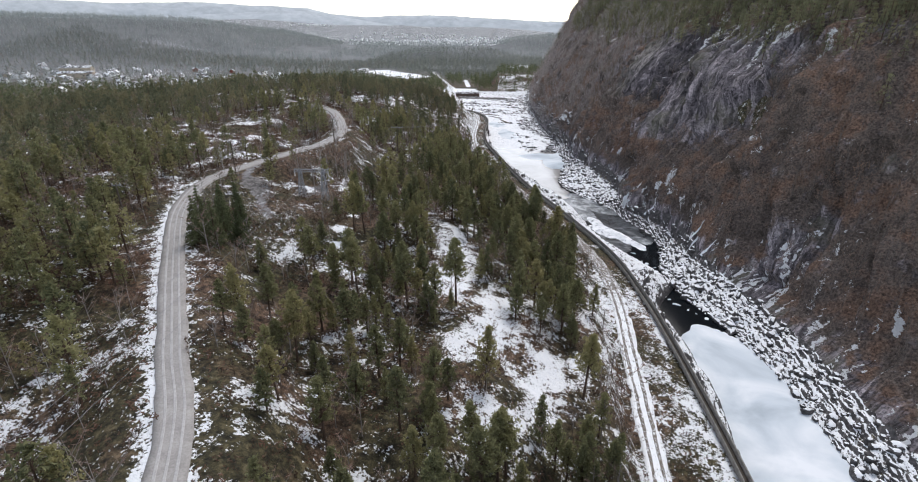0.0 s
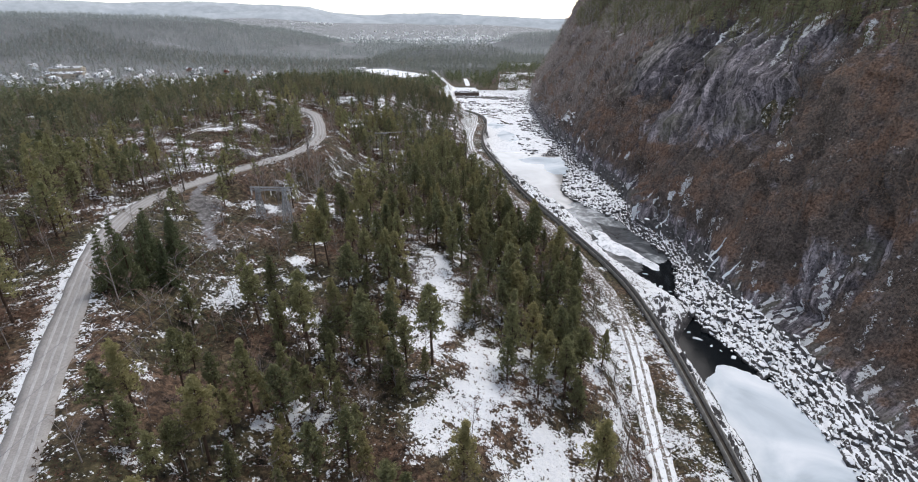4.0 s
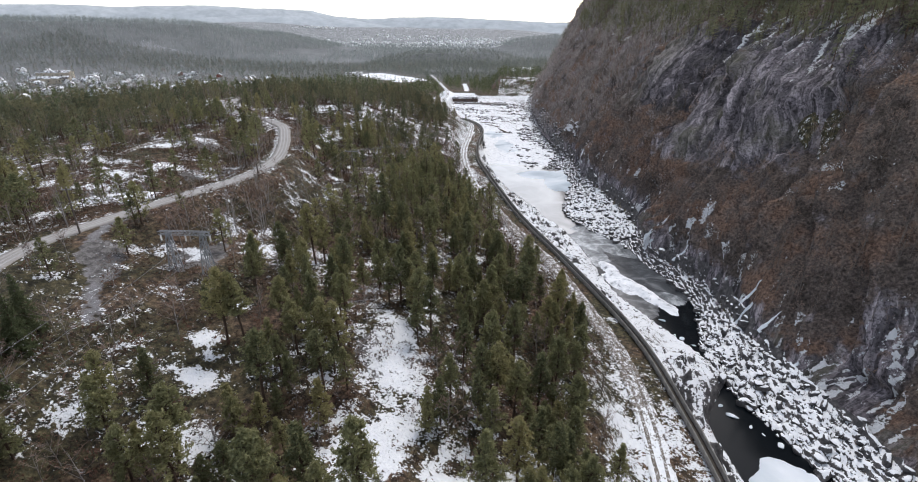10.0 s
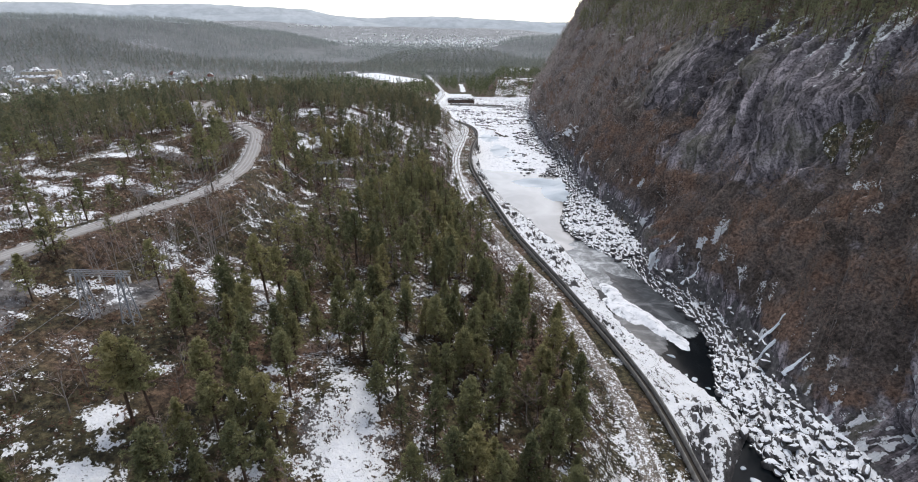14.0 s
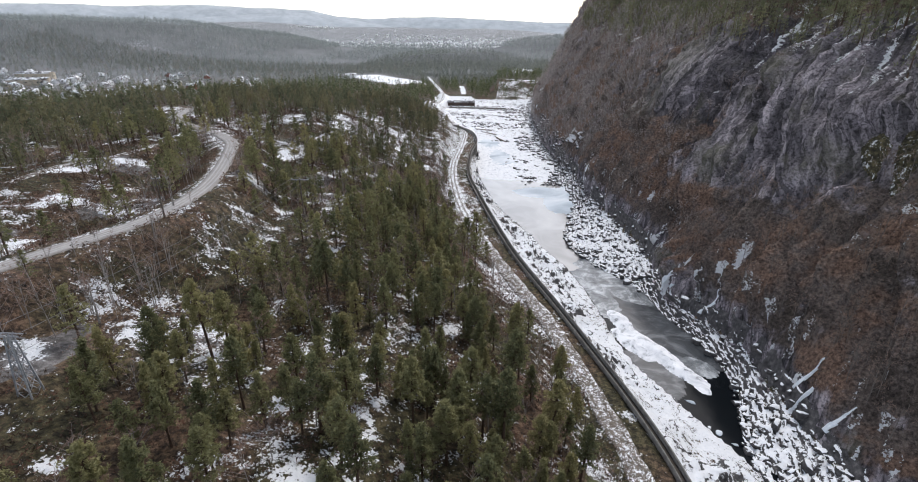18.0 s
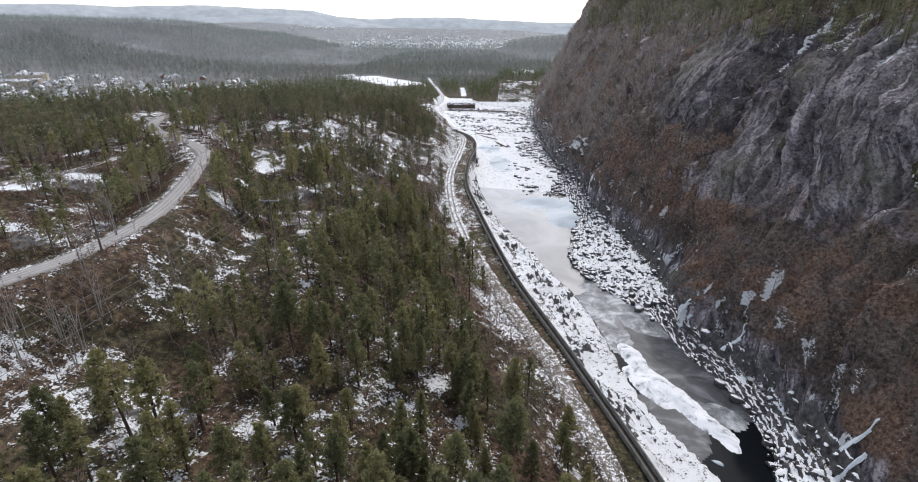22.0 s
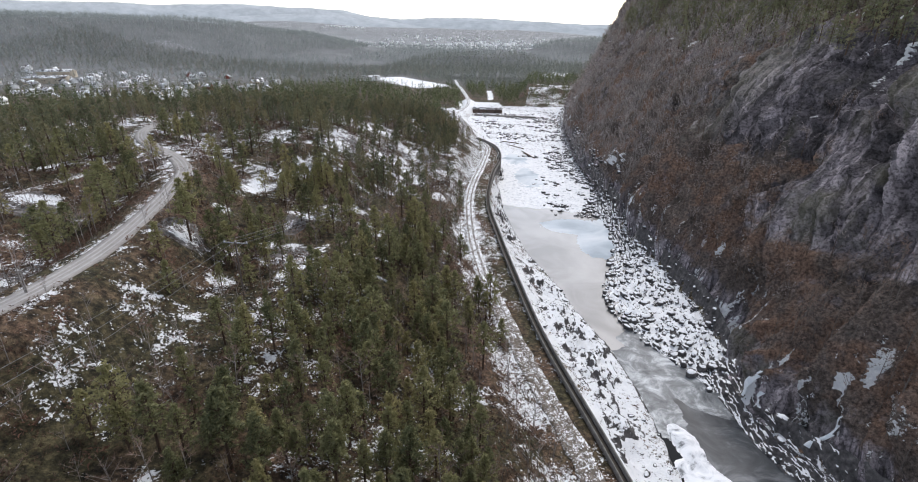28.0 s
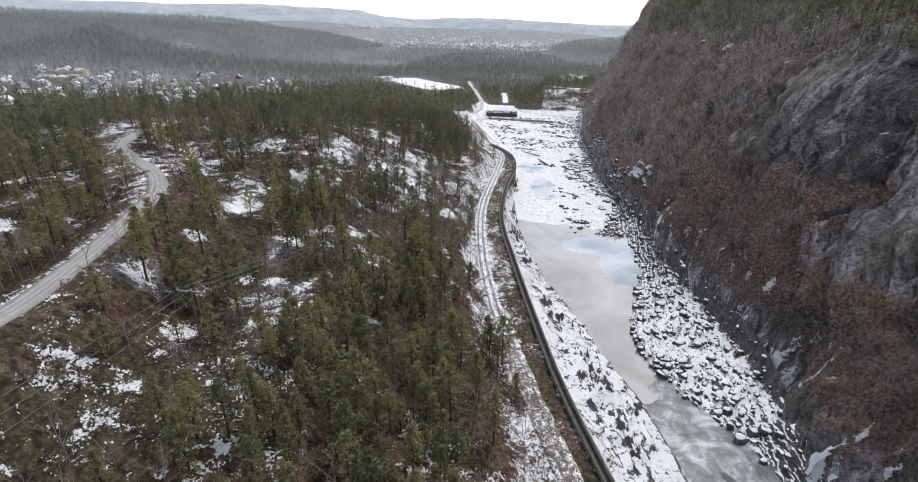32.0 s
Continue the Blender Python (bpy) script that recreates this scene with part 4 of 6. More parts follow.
def sheet(name, keep, lift, mat, label, y0, y1, step=0.6, bumpy=0.05, category="ice"):
    """A floating sheet of ice or snow wherever keep(x, y) is above nought, thinning out to its edge."""
    ys = np.arange(y0, y1, step)
    lo, hi = bank_left(ys).min() - 3, toe(ys).max() + 1
    xs = np.arange(lo, hi, step)
    X, Y = np.meshgrid(xs, ys)
    k = keep(X, Y)
    k = np.where((X > bank_left(Y) - 2.5) & (X < toe(Y) + 1), k, -1)
    Z = np.clip(k, -0.4, 1.0) * lift + bumpy * (fbm(X / 1.6, Y / 1.6, 77, 3) - 0.5) * np.clip(k * 2, 0, 1) + 0.01
    idx = -np.ones(k.size, np.int64)
    faces = grid_faces(len(ys), len(xs))
    faces = faces[(k.ravel()[faces] > -0.12).all(1)]
    used = np.unique(faces)
    idx[used] = np.arange(len(used))
    v = np.stack([X, Y, Z], -1).reshape(-1, 3)[used]
    ob = new(name, mesh_of(name, v, idx[faces], mat, None, True))
    return tagged(ob, label, category, kind="structure")


def blob(x, y, rows, seed, ragged=0.5, size=5.0):
    """Largest where inside any of a few turned ellipses, with a ragged outline."""
    k = np.full(np.shape(x), -9.0)
    for cx, cy, rx, ry_, turn in rows:
        c, q = math.cos(radians(turn)), math.sin(radians(turn))
        dx, dy = x - cx, y - cy
        k = np.maximum(k, 1 - np.hypot((c * dx + q * dy) / rx, (-q * dx + c * dy) / ry_))
    return k + ragged * (fbm(x / size, y / size, seed, 4) - 0.5)
DRIFT, n_, l_, b_ = material("drifted_snow", 0.75, 0.0, 0.3)
w_ = place(n_)
l_.new(ramp(n_, l_, tex_noise(n_, l_, w_, 0.3, 6, 0.6, 0.8), (0.36, (0.2, 0.21, 0.22)), (0.43, (0.7, 0.72, 0.75)), (0.55, (0.92, 0.93, 0.95))), b_.inputs["Base Color"])
bump(n_, l_, b_, tex_noise(n_, l_, w_, 0.6, 5, 0.6), 0.5, 0.3)
# Reflected sky is partly put into this pale base colour.
POOL, n_, l_, b_ = material("sky_toned_pool_ice", 0.1, 0.0, 0.9)
w_ = place(n_)
l_.new(ramp(n_, l_, tex_noise(n_, l_, w_, 0.05, 5, 0.5, 1.0), (0.35, (0.27, 0.26, 0.245)), (0.65, (0.42, 0.405, 0.39))), b_.inputs["Base Color"])
bump(n_, l_, b_, tex_noise(n_, l_, w_, 0.5, 3), 0.05, 0.02)
sheet("snow_ice", lambda x, y: blob(x, y, [(53, 82, 13, 36, 4), (55, 50, 14, 50, 0)], 90, 0.22, 9) + 0.1, 0.1, SNOWICE, "smooth pale blue snow over river ice", -40, 132)
sheet("pool_ice", lambda x, y: blob(x, y, [(4, 296, 14, 46, 28), (16, 262, 9, 34, 12), (2, 326, 22, 17, 0)], 96, 0.1, 9) + 0.25, 0.03, POOL, "still ice on the pool, pale grey with reflected sky in its colour", 228, 345)
sheet("white_ice", lambda x, y: blob(x, y, [(9, 317, 15, 10, 8), (19, 303, 9, 19, -8), (24, 318, 9, 12, 0)], 91, 0.15, 8), 0.12, SNOWICE, "white snow over the still pool", 270, 335)
sheet("grey_ice", lambda x, y: blob(x, y, [(30, 228, 14, 12, 20), (27, 238, 8, 7, 0), (38, 217, 8, 5, -12), (27, 213, 5, 9, 25), (45.5, 185.5, 3.2, 5, 40)], 92, 0.3, 7), 0.06, ICE, "grey glassy ice with swirls of snow", 178, 256)
sheet("thin_ice", lambda x, y: blob(x, y, [(39, 203, 9, 20, 28), (33, 181, 7, 9, 30), (47, 193, 6, 9, 30)], 97, 0.25, 6), 0.03, THIN, "thin dark grey ice over the river", 165, 226)
sheet("snow_islet", lambda x, y: blob(x, y, [(36.8, 190.5, 2.6, 15, 31), (30.5, 203.5, 3.0, 5, 15), (32, 193, 3, 8, 28), (41.5, 182.5, 2.4, 6, 42)], 93, 0.7, 4.0), 1.1, DRIFT, "ragged bank of snow and ice on rock in the river", 130, 225, 0.5, 0.5, "snow bank")
sheet("river_snow", lambda x, y: smooth(332, 346, y) * 0.9 - 0.15 + 0.7 * (fbm(x / 9, y / 9, 94, 4) - 0.5) - 0.6 * np.exp(-(((x + 24) / 9) ** 2 + ((y - 350) / 10) ** 2)), 0.35, PACK, "trampled-looking snow and stones over the frozen river", 325, 650, 1.0, 0.5, "snow")
sheet("smooth_ice", lambda x, y: blob(x, y, [(-14, 385, 11, 34, 12), (-24, 425, 12, 22, 15)], 95, 0.2, 8), 0.6, SNOWICE, "smooth white ice strip on the far river", 340, 470, 1.0)

# ---- the timber flume ----
flume = new("timber_flume")
tagged(flume, "long weathered concrete timber flume along the river bank", "flume")
ft = np.gradient(FLUME[:, :2], axis=0)
ft /= np.linalg.norm(ft, axis=1)[:, None]


def swept(name, pts, section, mat, parent, label=""):
    """A section of (offset to the right, height) corners drawn along a line."""
    t = np.gradient(pts[:, :2], axis=0)
    t /= np.linalg.norm(t, axis=1)[:, None]
    loop = section + section[:1]
    v = np.stack([np.stack([pts[:, 0] + t[:, 1] * o, pts[:, 1] - t[:, 0] * o, pts[:, 2] + h], 1) for o, h in loop], 1)
    return part(name, mesh_of(name, v.reshape(-1, 3), grid_faces(len(pts), len(loop)), mat), parent, label)


for k in range(0, 420, 14):
    run = FLUME[k : k + 15]
    if len(run) < 3:
        continue
    # The floor is coloured darker than the concrete walls.
    swept("trough_floor", run, [(-0.52, 0.15), (0.52, 0.15), (0.52, 0.35), (-0.52, 0.35)], DARKWOOD, flume, "dark trough floor")
    swept("side_wall", run, [(-0.72, 0.0), (-0.52, 0.0), (-0.56, 1.15), (-0.72, 1.15)], CONCRETE, flume)
    swept("side_wall", run, [(0.52, 0.0), (0.72, 0.0), (0.72, 1.15), (0.56, 1.15)], CONCRETE, flume)
    swept("coping", run, [(0.54, 1.15), (0.78, 1.15), (0.78, 1.25), (0.54, 1.25)], CONCRETE, flume)
post_v, post_f = boxes([((0, 0, -2.2), (0.3, 0.4, 4.4), 0)])
post_me = mesh_of("support", post_v, post_f, CONCRETE)
for k in range(3, 420, 3):
    for side in (-0.52, 0.52):
        p = part("support", post_me, flume)
        p.location = (FLUME[k, 0] + ft[k, 1] * side, FLUME[k, 1] - ft[k, 0] * side, 9.1)
        p.rotation_euler = (0, 0, math.atan2(-ft[k, 0], ft[k, 1]))


# ---- trees ----
def unit(rng, n):
    v = rng.normal(size=(n, 3))
    return v / np.linalg.norm(v, axis=1)[:, None]


def sprays(rng, centres, sizes, each):
    """Small loose triangles round each centre: needles or leaves."""
    n = len(centres) * each
    c, s = np.repeat(centres, each, 0), np.repeat(sizes, each)[:, None]
    mid = c + unit(rng, n) * s * rng.uniform(0.15, 0.9, (n, 1))
    a = unit(rng, n) * s * 0.62
    b = unit(rng, n) * s * 0.3
    v = np.stack([mid - a - b * 0.5, mid + a - b * 0.5, mid + b], 1).reshape(-1, 3)
    return v, np.arange(n * 3).reshape(-1, 3)


def pine(rng, tall, whorls, per, tufts, each, spread, bare, point=0.5, size=0.22, limbs=True):
    """Trunk and crown of a Scots pine: whorls of limbs, each with tufts of needles. point: 0 a round crown, 1 a pointed one."""
    lean = rng.uniform(-0.03, 0.03, 2) * tall
    trunk = [rod((0, 0, -0.8), (lean[0] * 0.5, lean[1] * 0.5, tall * 0.55), tall * 0.017 + 0.03, tall * 0.011 + 0.02, 6),
             rod((lean[0] * 0.5, lean[1] * 0.5, tall * 0.55), (lean[0], lean[1], tall), tall * 0.011 + 0.02, 0.02, 5)]
    cen, sizes = [], []
    for w in range(whorls):
        q = w / (whorls - 1)
        z = tall * (bare + (0.97 - bare) * q)
        reach = spread * ((1 - q) * point + (1 - point) * math.sin(math.pi * min(1, 0.22 + 0.78 * q)) ** 0.7 + 0.08)
        reach *= rng.uniform(0.75, 1.15)
        at = np.array([lean[0] * z / tall, lean[1] * z / tall, z])
        turn = rng.uniform(0, 6.28)
        for k in range(per):
            if rng.random() < 0.14:
                continue
            a = turn + 6.28 * k / per + rng.uniform(-0.4, 0.4)
            r = reach * rng.uniform(0.55, 1.2)
            tip = at + np.array([math.cos(a) * r, math.sin(a) * r, r * rng.uniform(-0.05, 0.5)])
            if limbs:
                trunk.append(rod(at, at + (tip - at) * 0.85, 0.05, 0.014, 3))
            for q2 in np.linspace(0.5, 1.0, tufts):
                cen.append(at + (tip - at) * q2 + rng.normal(size=3) * 0.14)
                sizes.append(spread * rng.uniform(0.75, 1.25) * size)
    cen.append(np.array([lean[0], lean[1], tall]))
    sizes.append(spread * size)
    return joined(trunk), sprays(rng, np.array(cen), np.array(sizes), each)


def spruce(rng, tall, tiers, per, each):
    trunk = [rod((0, 0, -0.8), (0, 0, tall), tall * 0.016 + 0.03, 0.02, 5)]
    cen, size = [], []
    for w in range(tiers):
        q = w / (tiers - 1)
        z = tall * (0.08 + 0.9 * q)
        reach = tall * 0.2 * (1 - q) + 0.2
        for k in range(per):
            a = rng.uniform(0, 6.28)
            for q2 in (0.35, 0.7, 1.0):
                r = reach * q2 * rng.uniform(0.8, 1.15)
                cen.append((math.cos(a) * r, math.sin(a) * r, z - r * 0.35))
                size.append(0.18 + 0.3 * (1 - q))
    return joined(trunk), sprays(rng, np.array(cen), np.array(size), each)


def bare_tree(rng, tall, limbs, twigs, leaves=0):
    """A leafless birch or oak: forked limbs with many thin twigs, perhaps some withered leaves."""
    wood = [rod((0, 0, -0.6), (rng.uniform(-0.2, 0.2), rng.uniform(-0.2, 0.2), tall * 0.9), tall * 0.009 + 0.025, 0.02, 4)]
    tips = []
    for k in range(limbs):
        z = tall * rng.uniform(0.25, 0.85)
        a, r = rng.uniform(0, 6.28), (tall - z) * rng.uniform(0.35, 0.6) + 0.3
        tip = np.array([math.cos(a) * r, math.sin(a) * r, z + r * rng.uniform(0.7, 1.4)])
        wood.append(rod((0, 0, z), tip, 0.035, 0.012, 3))
        tips += [np.array([0, 0, z]) + (tip - (0, 0, z)) * q for q in (0.45, 0.75, 1.0)]
    tips = np.array(tips)
    n = len(tips) * twigs
    root = np.repeat(tips, twigs, 0)
    way = unit(rng, n) * np.array([1, 1, 0.8]) + np.array([0, 0, 0.45])
    end = root + way * rng.uniform(0.35, 0.95, (n, 1)) * tall * 0.11
    side = unit(rng, n) * (0.02 + 0.003 * tall)
    twig_v = np.stack([root - side, root + side, end], 1).reshape(-1, 3)
    crown = [(twig_v, np.arange(n * 3).reshape(-1, 3))]
    return joined(wood), joined(crown), (sprays(rng, tips, np.full(len(tips), tall * 0.06), leaves) if leaves else None)


def scattered(name, kinds, x, y, z, rng, mats, label, category, low=0.75, high=1.25, skew=1.0):
    """Many copies of a few forms joined, one object for each material; of kind stuff."""
    pick = rng.integers(0, len(kinds), len(x))
    turn, size, tint = rng.uniform(0, 6.28, len(x)), low + (high - low) * rng.uniform(0, 1, len(x)) ** skew, rng.uniform(0, 1, len(x))
    top = None
    for slot, mat in enumerate(mats):
        V, F, A, base = [], [], [], 0
        for k, kind in enumerate(kinds):
            if kind[slot] is None:
                continue
            v, f = kind[slot]
            w = np.where(pick == k)[0]
            if not len(w):
                continue
            c, s = np.cos(turn[w])[:, None], np.sin(turn[w])[:, None]
            g = size[w][:, None]
            vx = (v[None, :, 0] * c - v[None, :, 1] * s) * g + x[w][:, None]
            vy = (v[None, :, 0] * s + v[None, :, 1] * c) * g + y[w][:, None]
            vz = v[None, :, 2] * g + z[w][:, None]
            V.append(np.stack([vx, vy, vz], -1).reshape(-1, 3))
            F.append((f[None] + (np.arange(len(w)) * len(v))[:, None, None] + base).reshape(-1, 3))
            A.append(np.repeat(tint[w], len(v)))
            base += len(w) * len(v)
        if not V:
            continue
        me = mesh_of(name, np.vstack(V), np.vstack(F), mat, {"tint": np.concatenate(A)})
        if top is None:
            top = tagged(new(name, me), label, category, kind="stuff")
        else:
            part("foliage", me, top)
    return top


def spots(rng, x0, x1, y0, y1, gap, chance):
    """Jittered places on a plan, kept by a chance of each."""
    xs, ys = np.arange(x0, x1, gap), np.arange(y0, y1, gap)
    X, Y = np.meshgrid(xs, ys)
    X = X.ravel() + rng.uniform(-0.48, 0.48, X.size) * gap
    Y = Y.ravel() + rng.uniform(-0.48, 0.48, Y.size) * gap
    k = rng.uniform(0, 1, X.size) < chance(X, Y)
    return X[k], Y[k]


def in_patch(x, y, grow=1.0, rows=PATCHES):
    k = np.zeros(np.shape(x), bool)
    for cx, cy, rx, ry_, turn in rows:
        c, q = math.cos(radians(turn)), math.sin(radians(turn))
        k |= np.hypot((c * (x - cx) + q * (y - cy)) / rx, (-q * (x - cx) + c * (y - cy)) / ry_) < grow
    return k


WIRES = curve([(-44, -20, 42), (-50, 66, 41), (-54.6, 121.8, 41), (-50, 191, 40), (-40, 330, 46)], 120)


def wood_left(x, y):
    """How likely a pine stands at a place west of the river."""
    s = flume_x(y) - x
    tx = np.interp(y, TRACK[:, 1], TRACK[:, 0])
    p = np.where(x < np.where(y > 148, tx - 2.6, np.minimum(tx - 8, 15)), np.where((s > 20) & (s < 62) & (y > 120), 0.66 + 0.16 * smooth(148, 168, y), 0.6), 0.0) * (1 - np.where(s < 75, 0.4, 0.7) * clearing(x, y))
    p = np.where((s < 23) & (y > 160), p * 0.18, p)
    p = np.where(in_patch(x, y, 1.15), 0.04, np.where(in_patch(x, y, 0.9, SPECKLE), 0.45 * p, p))
    p = p * (np.where((s > 20) & (s < 70) & (y > 95), 0.66, 0.5) + 0.9 * (fbm(x / 16, y / 16, 70, 3) - 0.25)).clip(0.1, 1)
    d, _ = line_distance(x, y, WIRES)
    p = np.where(d < 8, p * np.where(y > 150, 0.3, 0.12), p)
    p = np.where(np.hypot(x + 54.6, y - 120) < 9, 0, p)
    for pts, gap in ((ROAD, 6.0), (TRACK, 3.2), (SPUR, 3.0), (LANE, 3.0)):
        d, _ = line_distance(x, y, pts)
        p = np.where(d < gap, 0, p)
    heath = np.exp(-(((x + 61) / 15) ** 4 + ((y - 125) / 24) ** 4)) + np.exp(-(((x + 60) / 12) ** 4 + ((y - 165) / 20) ** 4))
    heath = heath + np.exp(-(((x + 49) / 13) ** 4 + ((y - 107) / 13) ** 4))
    p = p * (1 - 0.75 * np.clip(heath, 0, 1))
    knob = np.exp(-(((x + 69) / 21) ** 2 + ((y - 318) / 38) ** 2))
    open_ = np.exp(-(((x + 103) / 34) ** 2 + ((y - 175) / 45) ** 2))
    return p * (1 - 0.93 * knob) * (1 - 0.8 * open_)


rng = np.random.default_rng(5)
px, py = spots(rng, -300, 40, 10, 520, 2.95, wood_left)
pz = height(px, py)
near = np.where((px > -75) & (px < 32) & (py > 30) & (py < 215))[0]
near = near[np.argsort(np.hypot(px[near] + 8, (py[near] - 100) * 0.8))][:300]
rest = np.setdiff1d(np.arange(len(px)), near)

forms = []
for k in range(7):
    g = np.random.default_rng(100 + k)
    tall = 6.6 + 0.6 * k
    t_, c_ = pine(g, tall * 1.06, 12, 6, 5, 11, 1.55 + 0.1 * k, 0.16 + 0.05 * k, (0.85, 0.5, 0.75, 0.4, 0.65, 0.3, 0.55)[k], 0.17)
    root = new("pine_tree")
    tagged(root, "tall Scots pine with a dark green crown", "tree", "pines on the hillside")
    part("trunk", mesh_of("trunk", *t_, BARK, None, True), root)
    part("crown", mesh_of("crown", *c_, NEEDLES), root)
    forms.append(root)
for j, k in enumerate(near):
    form = forms[j] if j < len(forms) else forms[int(rng.integers(0, len(forms)))]
    s = float(rng.uniform(0.62, 1.18))
    m = pose(px[k], py[k], pz[k], rng.uniform(-3, 3), rng.uniform(-3, 3), rng.uniform(0, 360))
    if j < len(forms):
        form.matrix_basis = m
    else:
        tree = copy_thing(form, m)
        tree.scale = (s, s, s * float(rng.uniform(0.92, 1.12)))
        if s < 0.75:
            tagged(tree, "young bushy Scots pine with a green crown", "tree", "pines on the hillside")

kinds, thin_kinds = [], []
for k in range(6):
    taper = (0.85, 0.5, 0.75, 0.4, 0.65, 0.3)[k]
    kinds.append(pine(np.random.default_rng(200 + k), 6.4 + 0.7 * k, 8, 5, 3, 8, 1.75 + 0.12 * k, 0.16 + 0.05 * k, taper, 0.22))
    thin_kinds.append(pine(np.random.default_rng(210 + k), 6.4 + 0.7 * k, 7, 4, 2, 5, 1.75 + 0.12 * k, 0.12 + 0.04 * k, taper, 0.32, False))
mid = rest[(px[rest] > -125) & (py[rest] < 265)]
rest = np.setdiff1d(rest, mid)
scattered("pine_wood", kinds, px[mid], py[mid], pz[mid], rng, [BARK, NEEDLES], "pine wood on the hillside with dark green crowns", "wood", 0.65, 1.2)
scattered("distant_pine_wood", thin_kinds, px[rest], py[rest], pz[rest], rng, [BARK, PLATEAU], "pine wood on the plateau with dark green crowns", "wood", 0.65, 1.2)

# ---- leafless trees and shrubs west of the river ----
PALEBARK = two_tone("birch_bark", (0.2, 0.18, 0.165), (0.5, 0.47, 0.45), 2.0, 0.8, 0.2, 0.005, 5, (1, 1, 2.0))
rng = np.random.default_rng(11)


def shrub_chance(x, y):
    s = flume_x(y) - x
    p = np.where(s > 9, 0.55, 0.0) * (0.3 + fbm(x / 20, y / 20, 71, 3))
    p = np.where((s > 8) & (s < 24) & (y > 155) & (y < 330), 1.0, p)
    d, _ = line_distance(x, y, WIRES)
    p = np.where(d < 13, p * 1.5, p)
    for pts, gap in ((ROAD, 3.6), (TRACK, 3.2), (SPUR, 2.5)):
        d, _ = line_distance(x, y, pts)
        p = np.where(d < gap, 0, p)
    p = np.where(np.hypot(x + 54.6, y - 119) < 8, 0, p) * (1 - 0.7 * np.exp(-(((x + 70) / 27) ** 2 + ((y - 308) / 34) ** 2)))
    return np.where(in_patch(x, y), 0.03, p)


bx, by = spots(rng, -280, 40, 25, 460, 4.2, shrub_chance)
bz = height(bx, by)
birches = []
for k in range(4):
    g = np.random.default_rng(300 + k)
    w_, c_, _ = bare_tree(g, 5.0 + 1.1 * k, 9, 6)
    root = new("birch_tree")
    tagged(root, "leafless birch with pale trunk and thin brown twigs", "tree", "bare birches on the heath")
    part("trunk", mesh_of("trunk", *w_, GREYBARK, None, True), root)
    tagged(part("crown", mesh_of("crown", *c_, TWIGS), root), "thin brown leafless twigs", kind="stuff")
    birches.append(root)
close = np.argsort(np.hypot(bx + 25, (by - 120) * 0.7))[:200]
for j, k in enumerate(close):
    form = birches[j] if j < 4 else birches[int(rng.integers(0, 4))]
    m = pose(bx[k], by[k], bz[k], rng.uniform(-5, 5), rng.uniform(-5, 5), rng.uniform(0, 360))
    s = float(rng.uniform(0.6, 1.15))
    if j < 4:
        form.matrix_basis = m
    else:
        copy_thing(form, m).scale = (s, s, s)
pale = np.random.default_rng(330)
for tx, ty in ((-57.5, 138.3), (-58.7, 142.7), (-57.9, 148), (-55.3, 148.4), (-57, 154), (-60.5, 135.8), (-59.5, 139.5), (-62, 146), (-85.7, 123.3), (-81.7, 126), (-54.4, 145.8), (-61, 157), (-66.5, 170), (-100, 236), (-97, 229)):
    w_, c_, _ = bare_tree(pale, 8.5, 9, 7)
    second = rod((0.2, 0.1, -0.5), pale.uniform(-0.9, 0.9, 3) * (1, 1, 0) + (0, 0, 7.5), 0.08, 0.02, 5)
    third = rod((-0.1, 0.2, -0.5), pale.uniform(-1.1, 1.1, 3) * (1, 1, 0) + (0, 0, 6.5), 0.07, 0.02, 5)
    root = tagged(new("birch_tree"), "tall leafless birch with several white trunks", "tree", "white birches near the road")
    root.location = (tx, ty, float(height(np.array([tx]), np.array([ty]))[0]))
    part("trunk", mesh_of("trunk", *joined([w_, second, third]), PALEBARK, None, True), root)
    tagged(part("crown", mesh_of("crown", *c_, TWIGS), root), "thin brown leafless twigs", kind="stuff")
others = np.setdiff1d(np.arange(len(bx)), close)
bare_kinds = [bare_tree(np.random.default_rng(320 + k), 4.5 + k, 7, 5) for k in range(4)]
scattered("birch_wood", bare_kinds, bx[others], by[others], bz[others], rng, [GREYBARK, TWIGS], "leafless grey-brown birch wood", "wood", 0.7, 1.2)


def tuft(g, wide, tall, count):
    c = np.stack([g.uniform(-wide, wide, count), g.uniform(-wide, wide, count), g.uniform(0.05, tall, count)], 1)
    return sprays(g, c, np.full(count, 0.3 * wide + 0.08), 3)


def heather_chance(x, y):
    s = flume_x(y) - x
    p = np.where(s > 5, 0.8, np.where((s > -7) & (s < -2), 0.14, 0.0)) * smooth(0.28, 0.55, fbm(x / 7, y / 7, 72, 3))
    for pts, gap in ((ROAD, 2.9), (TRACK, 2.3), (SPUR, 1.8)):
        d, _ = line_distance(x, y, pts)
        p = np.where(d < gap, 0, p)
    return np.where(in_patch(x, y), 0.8 * p * smooth(0.52, 0.62, fbm(x / 3.5, y / 3.5, 98, 3)), p)


